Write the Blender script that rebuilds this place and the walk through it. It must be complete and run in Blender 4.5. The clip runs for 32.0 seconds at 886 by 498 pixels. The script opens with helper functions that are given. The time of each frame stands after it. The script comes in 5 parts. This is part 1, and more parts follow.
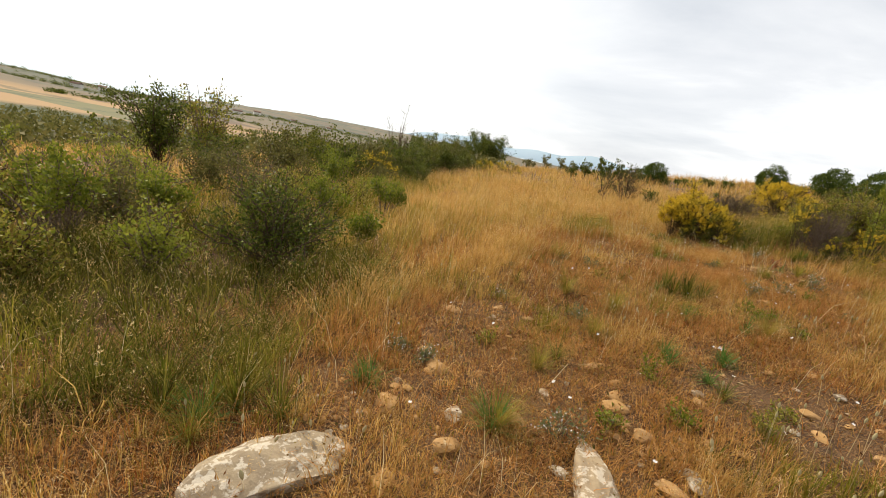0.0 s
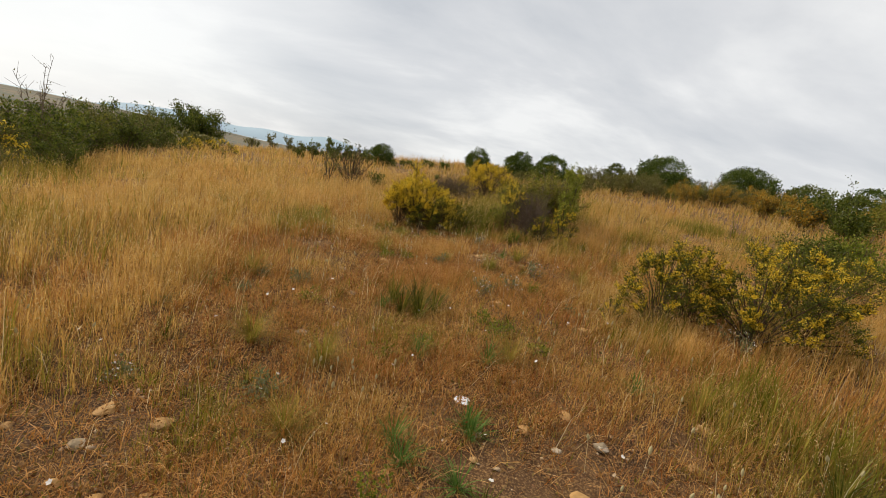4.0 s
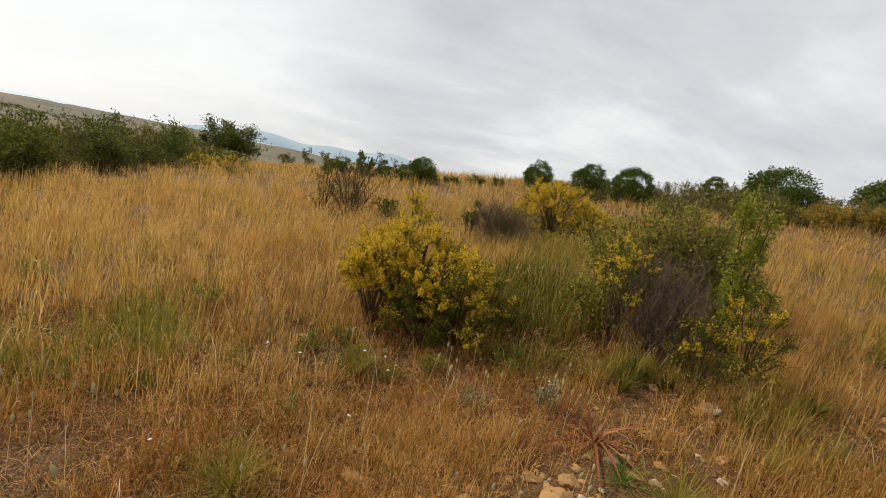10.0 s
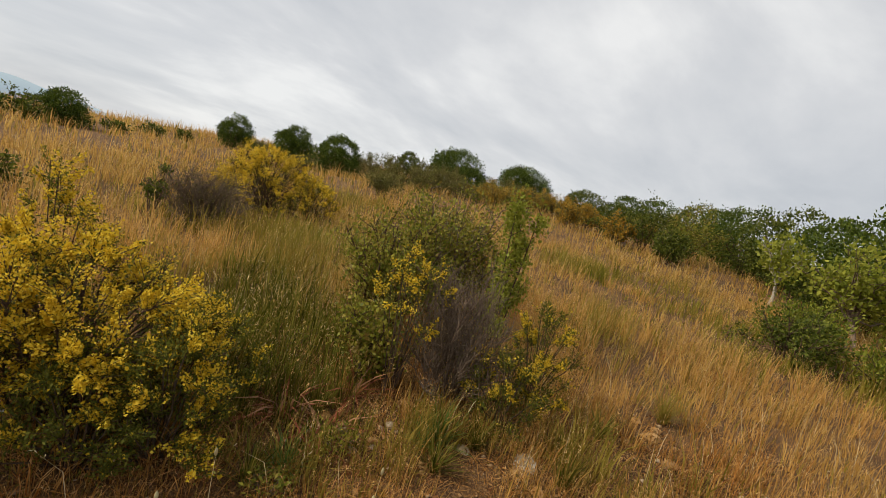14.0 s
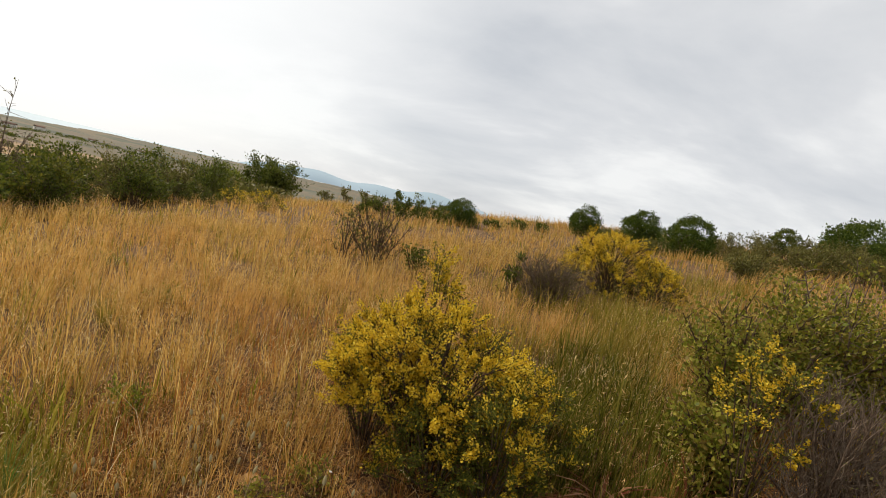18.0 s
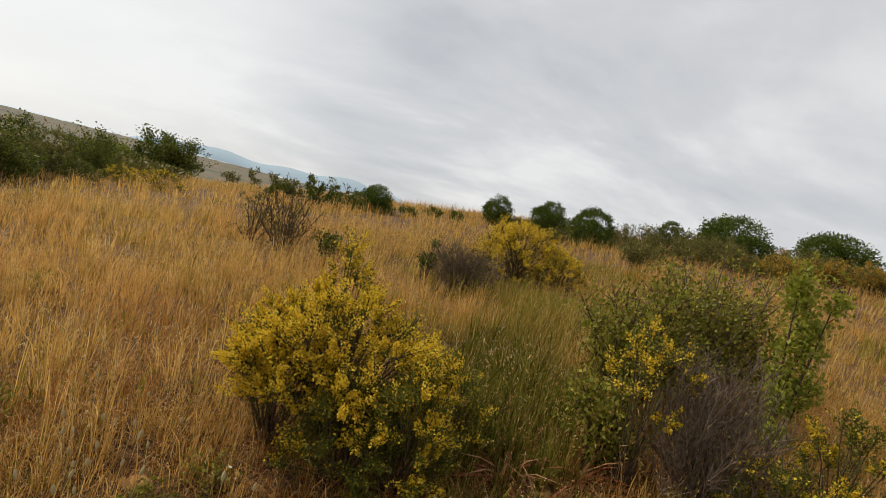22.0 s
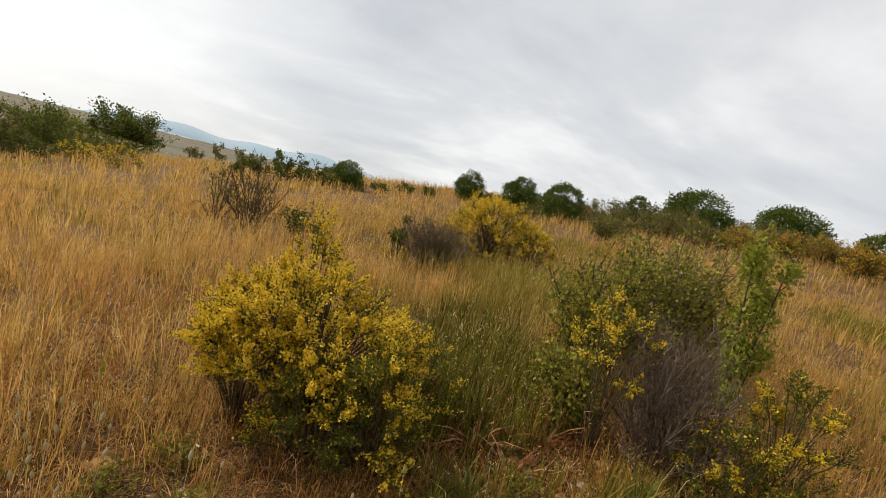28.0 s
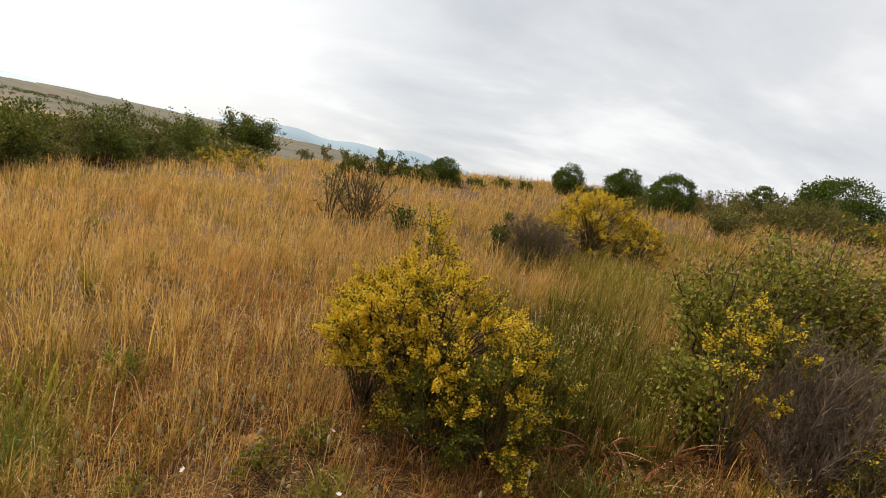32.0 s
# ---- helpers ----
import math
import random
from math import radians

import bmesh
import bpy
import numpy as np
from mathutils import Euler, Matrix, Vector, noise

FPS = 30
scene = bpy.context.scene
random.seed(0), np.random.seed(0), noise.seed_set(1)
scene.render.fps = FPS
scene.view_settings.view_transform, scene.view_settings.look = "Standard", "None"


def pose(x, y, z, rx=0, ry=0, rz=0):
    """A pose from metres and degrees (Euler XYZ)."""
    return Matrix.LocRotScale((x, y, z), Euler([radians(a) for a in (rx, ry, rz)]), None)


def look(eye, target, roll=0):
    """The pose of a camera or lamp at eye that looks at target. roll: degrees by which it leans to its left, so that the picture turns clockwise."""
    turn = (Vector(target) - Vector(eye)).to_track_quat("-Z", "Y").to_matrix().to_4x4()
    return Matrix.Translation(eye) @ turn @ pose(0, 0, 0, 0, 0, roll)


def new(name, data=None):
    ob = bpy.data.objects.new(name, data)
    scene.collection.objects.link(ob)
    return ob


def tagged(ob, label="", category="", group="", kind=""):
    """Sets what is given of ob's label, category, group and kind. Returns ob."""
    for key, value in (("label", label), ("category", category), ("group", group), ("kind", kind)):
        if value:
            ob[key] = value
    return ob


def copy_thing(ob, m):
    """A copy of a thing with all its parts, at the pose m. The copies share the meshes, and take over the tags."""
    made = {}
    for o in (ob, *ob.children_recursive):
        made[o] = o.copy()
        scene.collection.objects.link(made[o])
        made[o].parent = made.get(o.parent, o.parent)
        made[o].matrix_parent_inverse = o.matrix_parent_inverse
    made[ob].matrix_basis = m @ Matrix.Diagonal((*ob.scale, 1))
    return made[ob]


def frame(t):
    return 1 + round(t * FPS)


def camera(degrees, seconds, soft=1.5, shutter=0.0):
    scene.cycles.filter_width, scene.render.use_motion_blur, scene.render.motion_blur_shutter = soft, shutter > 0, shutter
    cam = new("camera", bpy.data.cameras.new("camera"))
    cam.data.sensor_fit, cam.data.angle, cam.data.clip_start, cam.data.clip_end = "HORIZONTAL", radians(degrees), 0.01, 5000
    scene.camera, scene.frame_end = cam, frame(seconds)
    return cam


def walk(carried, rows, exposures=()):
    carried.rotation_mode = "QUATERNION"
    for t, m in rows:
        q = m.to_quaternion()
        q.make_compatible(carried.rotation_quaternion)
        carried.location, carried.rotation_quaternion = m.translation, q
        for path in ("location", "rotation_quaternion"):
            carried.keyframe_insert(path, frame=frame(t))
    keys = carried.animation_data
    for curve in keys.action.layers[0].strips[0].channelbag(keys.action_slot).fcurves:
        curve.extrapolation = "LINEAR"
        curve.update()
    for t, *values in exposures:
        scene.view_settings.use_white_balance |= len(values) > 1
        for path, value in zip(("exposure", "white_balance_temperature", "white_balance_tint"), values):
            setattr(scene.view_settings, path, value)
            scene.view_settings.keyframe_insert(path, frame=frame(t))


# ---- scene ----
cam = camera(87.17, 32.0, soft=0.55)


def view(x, y, z, yaw, pitch, lean):
    """Eye, heading east of north, pitch up and lean to the left, in degrees."""
    a, b = radians(yaw), radians(pitch)
    way = Vector((math.sin(a) * math.cos(b), math.cos(a) * math.cos(b), math.sin(b)))
    return look((x, y, z), Vector((x, y, z)) + way, lean)


PATH = [
    (0, view(-0.800, -10.294, 1.270, -22.67, -13.21, 11.95)),
    (0.5, view(-0.783, -10.290, 1.272, -20.89, -12.78, 11.32)),
    (1, view(-0.762, -10.227, 1.267, -15.30, -13.12, 10.41)),
    (1.5, view(-0.792, -10.010, 1.267, -13.13, -10.95, 11.61)),
    (2, view(-0.826, -9.738, 1.287, -5.96, -11.64, 12.71)),
    (2.5, view(-0.737, -9.432, 1.286, -6.81, -9.69, 10.88)),
    (3, view(-0.642, -9.166, 1.319, -3.44, -10.34, 11.54)),
    (3.5, view(-0.663, -8.839, 1.310, 0.79, -8.05, 12.75)),
    (4, view(-0.684, -8.528, 1.335, 8.39, -8.74, 12.60)),
    (4.5, view(-0.543, -8.147, 1.362, 9.45, -9.11, 12.06)),
    (6.5, view(-0.327, -6.807, 1.350, 9.48, -8.18, 12.35)),
    (7, view(-0.287, -6.412, 1.392, 8.15, -7.96, 12.09)),
    (7.5, view(-0.124, -6.002, 1.410, 5.99, -7.76, 11.81)),
    (8, view(-0.089, -5.609, 1.416, 3.57, -8.34, 12.09)),
    (8.5, view(-0.105, -5.183, 1.477, 4.17, -9.07, 12.17)),
    (9, view(0.000, -4.800, 1.500, 3.57, -8.95, 11.94)),
    (9.5, view(0.043, -4.462, 1.523, 3.27, -8.94, 12.15)),
    (10, view(0.034, -4.170, 1.604, 0.93, -8.60, 12.01)),
    (10.5, view(0.091, -3.907, 1.624, -3.37, -8.69, 12.09)),
    (11, view(0.112, -3.745, 1.664, -9.06, -8.63, 12.81)),
    (11.5, view(-0.005, -3.465, 1.646, -14.49, -8.78, 13.32)),
    (12, view(-0.060, -3.182, 1.654, -18.59, -9.29, 12.96)),
    (12.5, view(-0.040, -2.890, 1.667, -19.17, -10.14, 12.70)),
    (13, view(-0.097, -2.785, 1.674, -17.75, -9.71, 13.39)),
    (13.5, view(-0.127, -2.781, 1.676, 4.96, -8.19, 15.04)),
    (14, view(-0.084, -2.846, 1.692, 37.45, -4.29, 15.70)),
    (14.5, view(0.057, -2.916, 1.721, 43.24, -4.08, 14.35)),
    (15, view(0.152, -2.860, 1.708, 22.95, -9.34, 12.19)),
    (15.5, view(-0.024, -2.865, 1.689, 0.15, -15.25, 10.06)),
    (17.5, view(0.022, -2.911, 1.709, -3.68, -8.26, 12.20)),
    (18, view(0.013, -2.919, 1.714, -4.78, -4.96, 13.61)),
    (18.5, view(0.028, -2.932, 1.721, -4.22, -2.35, 14.39)),
    (19, view(0.028, -2.930, 1.717, -5.07, -1.96, 14.65)),
    (19.5, view(-0.006, -2.931, 1.717, -6.98, -3.76, 14.49)),
    (20, view(0.009, -2.912, 1.716, -1.89, -5.47, 14.42)),
    (20.5, view(0.019, -2.915, 1.716, 0.33, -5.22, 14.18)),
    (21, view(0.006, -2.919, 1.711, -3.02, -5.66, 14.31)),
    (21.5, view(0.012, -2.918, 1.711, -2.15, -5.77, 14.43)),
    (22, view(0.039, -2.907, 1.707, 5.60, -3.92, 14.99)),
    (22.5, view(0.061, -2.905, 1.709, 9.31, -3.71, 14.61)),
    (23, view(0.075, -2.896, 1.707, 10.88, -4.28, 14.34)),
    (23.5, view(0.085, -2.895, 1.705, 12.94, -4.27, 14.24)),
    (24, view(0.093, -2.895, 1.709, 16.43, -4.31, 14.42)),
    (24.5, view(0.102, -2.894, 1.709, 16.84, -4.16, 14.24)),
    (26.5, view(0.077, -2.904, 1.713, 15.07, -4.20, 15.00)),
    (27, view(0.071, -2.909, 1.710, 12.69, -4.19, 15.00)),
    (27.5, view(0.055, -2.909, 1.702, 9.53, -5.11, 14.64)),
    (28, view(0.068, -2.905, 1.704, 9.54, -5.88, 14.63)),
    (28.5, view(0.074, -2.898, 1.696, 11.04, -6.93, 14.53)),
    (29, view(0.099, -2.887, 1.692, 12.63, -8.16, 14.16)),
    (29.5, view(0.098, -2.886, 1.691, 10.71, -8.86, 13.47)),
    (30, view(0.026, -2.893, 1.693, -1.03, -9.51, 12.23)),
    (30.5, view(0.007, -2.901, 1.691, -6.59, -9.98, 12.38)),
    (31, view(0.008, -2.904, 1.689, -9.16, -9.92, 12.18)),
    (31.5, view(0.003, -2.900, 1.691, -10.10, -9.71, 12.47)),
    (32, view(-0.069, -2.904, 1.705, -1.44, -9.30, 13.51)),
]
EXPOSURES = [(0, 0.5), (1, 0.3), (2, 0.22), (4, 0.15), (9, 0.14), (12, -0.03), (13, -0.08), (14, 0.08), (14.5, 0.15), (15, 0.35), (15.5, 0.35), (17.5, 0.2), (18, 0.16), (19, -0.1), (20, -0.18), (21, -0.1), (23, 0.06), (28, 0.18), (29, 0.22), (30, 0.42), (30.5, 0.45), (31.5, 0.42), (32, 0.25)]
walk(cam, PATH, EXPOSURES)

# ---- world, sun ----
SUN_AZ, SUN_EL = -62.0, 43.0


def build_world():
    """Bright overcast: a Nishita sky behind a broken cloud sheet, whiter round the veiled sun."""
    world = bpy.data.worlds.new("overcast")
    scene.world = world
    world.use_nodes = True
    nt = world.node_tree
    nt.nodes.clear()
    add = nt.nodes.new
    link = nt.links.new

    def val(kind, a, b=None, clamp=False):
        n = add("ShaderNodeMath")
        n.operation, n.use_clamp = kind, clamp
        for i, q in enumerate((a, b)):
            if q is None:
                continue
            if isinstance(q, (int, float)):
                n.inputs[i].default_value = q
            else:
                link(q, n.inputs[i])
        return n.outputs[0]

    sky = add("ShaderNodeTexSky")
    sky.sky_type, sky.sun_disc = "NISHITA", False
    sky.sun_elevation, sky.sun_rotation = radians(SUN_EL), radians(SUN_AZ)
    co = add("ShaderNodeTexCoord")
    sep = add("ShaderNodeSeparateXYZ")
    link(co.outputs["Generated"], sep.inputs[0])
    up = val("MAXIMUM", sep.outputs["Z"], 0.0)
    low = val("ADD", up, 0.26)
    flat = add("ShaderNodeCombineXYZ")
    link(val("DIVIDE", sep.outputs["X"], low), flat.inputs[0])
    link(val("DIVIDE", sep.outputs["Y"], low), flat.inputs[1])
    turn = add("ShaderNodeMapping")
    turn.inputs["Rotation"].default_value = (0, 0, radians(35))
    turn.inputs["Scale"].default_value = (0.8, 1.15, 1.0)
    link(flat.outputs[0], turn.inputs["Vector"])
    big = add("ShaderNodeTexNoise")
    big.inputs["Scale"].default_value, big.inputs["Detail"].default_value, big.inputs["Roughness"].default_value = 1.0, 7.0, 0.55
    big.inputs["Distortion"].default_value = 0.25
    link(turn.outputs[0], big.inputs["Vector"])
    ramp = add("ShaderNodeValToRGB")
    ramp.color_ramp.elements[0].position, ramp.color_ramp.elements[0].color = 0.34, (0.64, 0.665, 0.7, 1)
    ramp.color_ramp.elements[1].position, ramp.color_ramp.elements[1].color = 0.62, (1.0, 1.0, 0.99, 1)
    mid = ramp.color_ramp.elements.new(0.5)
    mid.color = (0.8, 0.81, 0.825, 1)
    link(big.outputs["Fac"], ramp.inputs[0])
    # glow of the veiled sun
    a, e = radians(SUN_AZ), radians(22.0)
    dot = add("ShaderNodeVectorMath")
    dot.operation = "DOT_PRODUCT"
    link(co.outputs["Generated"], dot.inputs[0])
    dot.inputs[1].default_value = (math.sin(a) * math.cos(e), math.cos(a) * math.cos(e), math.sin(e))
    glow = add("ShaderNodeMapRange")
    glow.interpolation_type = "SMOOTHSTEP"
    glow.inputs["From Min"].default_value, glow.inputs["From Max"].default_value = 0.52, 0.98
    link(dot.outputs["Value"], glow.inputs["Value"])
    lit = add("ShaderNodeMix")
    lit.data_type = "RGBA"
    link(glow.outputs[0], lit.inputs["Factor"])
    link(ramp.outputs["Color"], lit.inputs[6])
    lit.inputs[7].default_value = (1.12, 1.12, 1.1, 1)
    cloud = add("ShaderNodeBackground")
    cloud.inputs["Strength"].default_value = 0.84
    link(lit.outputs[2], cloud.inputs["Color"])
    clear = add("ShaderNodeBackground")
    clear.inputs["Strength"].default_value = 0.1
    link(sky.outputs[0], clear.inputs["Color"])
    cover = add("ShaderNodeMixShader")
    cover.inputs[0].default_value = 0.93
    link(clear.outputs[0], cover.inputs[1])
    link(cloud.outputs[0], cover.inputs[2])
    out = add("ShaderNodeOutputWorld")
    link(cover.outputs[0], out.inputs["Surface"])


build_world()
sun = new("sun", bpy.data.lights.new("sun", "SUN"))
sun.data.energy, sun.data.angle, sun.data.color = 3.6, radians(5), (1.0, 0.9, 0.72)
sun.matrix_world = look((0, 0, 60), Vector((0, 0, 60)) - Vector((math.sin(radians(SUN_AZ)) * math.cos(radians(SUN_EL)), math.cos(radians(SUN_AZ)) * math.cos(radians(SUN_EL)), math.sin(radians(SUN_EL)))))

# ---- materials ----
def shader(name, rough=0.8):
    m = bpy.data.materials.new(name)
    m.use_nodes = True
    nt = m.node_tree
    b = nt.nodes["Principled BSDF"]
    b.inputs["Roughness"].default_value = rough
    b.inputs["Specular IOR Level"].default_value = 0.25
    return m, nt, b


def noise_node(nt, scale, detail=4.0, rough=0.55, vector=None, kind="ShaderNodeTexNoise"):
    n = nt.nodes.new(kind)
    n.inputs["Scale"].default_value = scale
    if kind == "ShaderNodeTexNoise":
        n.inputs["Detail"].default_value, n.inputs["Roughness"].default_value = detail, rough
    if vector is not None:
        nt.links.new(vector, n.inputs["Vector"])
    return n


def mix_node(nt, fac, a, b, blend="MIX"):
    n = nt.nodes.new("ShaderNodeMix")
    n.data_type, n.blend_type = "RGBA", blend
    for socket, q in ((n.inputs["Factor"], fac), (n.inputs[6], a), (n.inputs[7], b)):
        if isinstance(q, (int, float)):
            socket.default_value = q
        elif isinstance(q, tuple):
            socket.default_value = (*q, 1)
        else:
            nt.links.new(q, socket)
    return n.outputs[2]


def band(nt, value, lo, hi):
    n = nt.nodes.new("ShaderNodeMapRange")
    n.interpolation_type = "SMOOTHSTEP"
    n.inputs["From Min"].default_value, n.inputs["From Max"].default_value = lo, hi
    nt.links.new(value, n.inputs["Value"])
    return n.outputs[0]


def leafy(name, colours, gloss=0.55, through_light=0.35, patch=None, patch_scale=0.5, clumps=0.0):
    """Thin plant matter: colours picked leaf by leaf, a wider patchiness, light shining through."""
    m, nt, b = shader(name, gloss)
    b.inputs["Specular IOR Level"].default_value = 0.12
    geo = nt.nodes.new("ShaderNodeNewGeometry")
    ramp = nt.nodes.new("ShaderNodeValToRGB")
    els = ramp.color_ramp.elements
    els[0].color, els[1].color = (*colours[0], 1), (*colours[-1], 1)
    for i, c in enumerate(colours[1:-1]):
        els.new((i + 1) / (len(colours) - 1)).color = (*c, 1)
    nt.links.new(geo.outputs["Random Per Island"], ramp.inputs[0])
    col = ramp.outputs["Color"]
    if patch:
        n = noise_node(nt, patch_scale, 3.0, 0.6, geo.outputs["Position"])
        col = mix_node(nt, band(nt, n.outputs["Fac"], 0.42, 0.66), col, mix_node(nt, 0.7, col, patch))
    if clumps:
        tuftwise = noise_node(nt, clumps, 4.0, 0.75, geo.outputs["Position"])
        col = mix_node(nt, 1.0, col, mix_node(nt, band(nt, tuftwise.outputs["Fac"], 0.36, 0.6), (0.56, 0.5, 0.41), (1.0, 1.0, 1.0)), "MULTIPLY")
    fine = noise_node(nt, 60.0, 2.0, 0.5, geo.outputs["Position"])
    col = mix_node(nt, 0.35, col, mix_node(nt, fine.outputs["Fac"], (0.25, 0.25, 0.25), (1.0, 1.0, 1.0)), "MULTIPLY")
    nt.links.new(col, b.inputs["Base Color"])
    t = nt.nodes.new("ShaderNodeBsdfTranslucent")
    nt.links.new(col, t.inputs["Color"])
    mx = nt.nodes.new("ShaderNodeMixShader")
    mx.inputs[0].default_value = through_light
    nt.links.new(b.outputs[0], mx.inputs[1])
    nt.links.new(t.outputs[0], mx.inputs[2])
    nt.links.new(mx.outputs[0], nt.nodes["Material Output"].inputs["Surface"])
    return m


def woody(name, a, b_, scale=40.0):
    m, nt, b = shader(name, 0.95)
    b.inputs["Specular IOR Level"].default_value = 0.05
    geo = nt.nodes.new("ShaderNodeNewGeometry")
    n = noise_node(nt, scale, 4.0, 0.6, geo.outputs["Position"])
    col = mix_node(nt, band(nt, n.outputs["Fac"], 0.35, 0.65), a, b_)
    nt.links.new(col, b.inputs["Base Color"])
    bump = nt.nodes.new("ShaderNodeBump")
    bump.inputs["Strength"].default_value, bump.inputs["Distance"].default_value = 0.5, 0.004
    nt.links.new(n.outputs["Fac"], bump.inputs["Height"])
    nt.links.new(bump.outputs[0], b.inputs["Normal"])
    return m


def stony(name, a, b_, lichen, lichen_lo):
    """Weathered limestone: mottled, pitted, with pale lichen."""
    m, nt, b = shader(name, 0.9)
    geo = nt.nodes.new("ShaderNodeNewGeometry")
    info = nt.nodes.new("ShaderNodeObjectInfo")
    n = noise_node(nt, 9.0, 6.0, 0.65, geo.outputs["Position"])
    f = noise_node(nt, 70.0, 4.0, 0.7, geo.outputs["Position"])
    l = noise_node(nt, 16.0, 5.0, 0.7, geo.outputs["Position"])
    col = mix_node(nt, band(nt, n.outputs["Fac"], 0.35, 0.65), a, b_)
    col = mix_node(nt, band(nt, l.outputs["Fac"], lichen_lo, lichen_lo + 0.05), col, lichen)
    col = mix_node(nt, 0.5, col, mix_node(nt, f.outputs["Fac"], (0.3, 0.28, 0.25), (1.0, 1.0, 1.0)), "MULTIPLY")
    col = mix_node(nt, info.outputs["Random"], col, mix_node(nt, 0.35, col, (0.42, 0.25, 0.1)))
    nt.links.new(col, b.inputs["Base Color"])
    bump = nt.nodes.new("ShaderNodeBump")
    bump.inputs["Strength"].default_value, bump.inputs["Distance"].default_value = 0.8, 0.012
    nt.links.new(mix_node(nt, 0.4, n.outputs["Fac"], f.outputs["Fac"]), bump.inputs["Height"])
    nt.links.new(bump.outputs[0], b.inputs["Normal"])
    return m


def earth():
    """Red-brown stony soil with straw litter near by; scrub hillside, a patchwork of fields far down, haze-greyed land
    beyond.
    """
    m, nt, b = shader("earth", 0.95)
    geo = nt.nodes.new("ShaderNodeNewGeometry")
    p = geo.outputs["Position"]
    n1 = noise_node(nt, 1.3, 5.0, 0.6, p)
    n2 = noise_node(nt, 14.0, 6.0, 0.7, p)
    n3 = noise_node(nt, 90.0, 3.0, 0.7, p)
    v = noise_node(nt, 38.0, vector=p, kind="ShaderNodeTexVoronoi")
    soil = mix_node(nt, band(nt, n2.outputs["Fac"], 0.35, 0.65), (0.022, 0.01, 0.004), (0.07, 0.032, 0.012))
    soil = mix_node(nt, band(nt, n1.outputs["Fac"], 0.4, 0.6), soil, (0.1, 0.05, 0.019))
    soil = mix_node(nt, band(nt, n3.outputs["Fac"], 0.48, 0.62), soil, (0.22, 0.125, 0.05))
    soil = mix_node(nt, band(nt, v.outputs["Distance"], 0.0, 0.35), mix_node(nt, 0.5, soil, (0.2, 0.12, 0.07)), soil)
    # scrub below the hill
    s1 = noise_node(nt, 0.09, 8.0, 0.75, p)
    scrub = mix_node(nt, band(nt, s1.outputs["Fac"], 0.4, 0.6), (0.03, 0.042, 0.018), (0.075, 0.08, 0.035))
    # fields of the plain, drawn out crosswise
    mp = nt.nodes.new("ShaderNodeMapping")
    mp.inputs["Rotation"].default_value, mp.inputs["Scale"].default_value = (0, 0, radians(-40)), (0.004, 0.012, 0.002)
    nt.links.new(p, mp.inputs["Vector"])
    cells = noise_node(nt, 1.0, vector=mp.outputs[0], kind="ShaderNodeTexVoronoi")
    ramp = nt.nodes.new("ShaderNodeValToRGB")
    ramp.color_ramp.interpolation = "CONSTANT"
    ramp.color_ramp.elements[0].color, ramp.color_ramp.elements[1].color = (0.24, 0.155, 0.075, 1), (0.09, 0.09, 0.045, 1)
    ramp.color_ramp.elements[1].position = 0.82
    for at, c in ((0.2, (0.3, 0.19, 0.09)), (0.42, (0.15, 0.09, 0.055)), (0.52, (0.27, 0.175, 0.085)), (0.7, (0.14, 0.13, 0.06))):
        ramp.color_ramp.elements.new(at).color = (*c, 1)
    sepc = nt.nodes.new("ShaderNodeSeparateColor")
    nt.links.new(cells.outputs["Color"], sepc.inputs[0])
    nt.links.new(sepc.outputs[0], ramp.inputs[0])
    fn = noise_node(nt, 0.02, 5.0, 0.6, p)
    fields = mix_node(nt, band(nt, fn.outputs["Fac"], 0.5, 0.62), ramp.outputs["Color"], mix_node(nt, 0.6, ramp.outputs["Color"], (0.05, 0.06, 0.04)))
    # far land by the coast: grey-green, distance haze mixed into the colour
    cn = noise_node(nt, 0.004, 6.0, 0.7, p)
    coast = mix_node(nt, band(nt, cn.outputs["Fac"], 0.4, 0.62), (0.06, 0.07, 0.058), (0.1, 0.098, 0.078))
    far = nt.nodes.new("ShaderNodeVectorMath")
    far.operation = "LENGTH"
    nt.links.new(p, far.inputs[0])
    d = far.outputs["Value"]
    col = mix_node(nt, band(nt, d, 26.0, 48.0), soil, scrub)
    col = mix_node(nt, band(nt, d, 370.0, 420.0), col, fields)
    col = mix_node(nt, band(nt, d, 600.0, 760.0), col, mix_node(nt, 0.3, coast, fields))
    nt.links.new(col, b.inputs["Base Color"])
    bump = nt.nodes.new("ShaderNodeBump")
    bump.inputs["Strength"].default_value, bump.inputs["Distance"].default_value = 1.0, 0.02
    nt.links.new(mix_node(nt, 0.5, n2.outputs["Fac"], n3.outputs["Fac"]), bump.inputs["Height"])
    nt.links.new(bump.outputs[0], b.inputs["Normal"])
    return m


def plain(name, colour, rough=0.9, other=None, scale=0.002):
    m, nt, b = shader(name, rough)
    b.inputs["Specular IOR Level"].default_value = 0.0
    geo = nt.nodes.new("ShaderNodeNewGeometry")
    n = noise_node(nt, scale, 5.0, 0.6, geo.outputs["Position"])
    nt.links.new(mix_node(nt, n.outputs["Fac"], colour, other or colour), b.inputs["Base Color"])
    return m


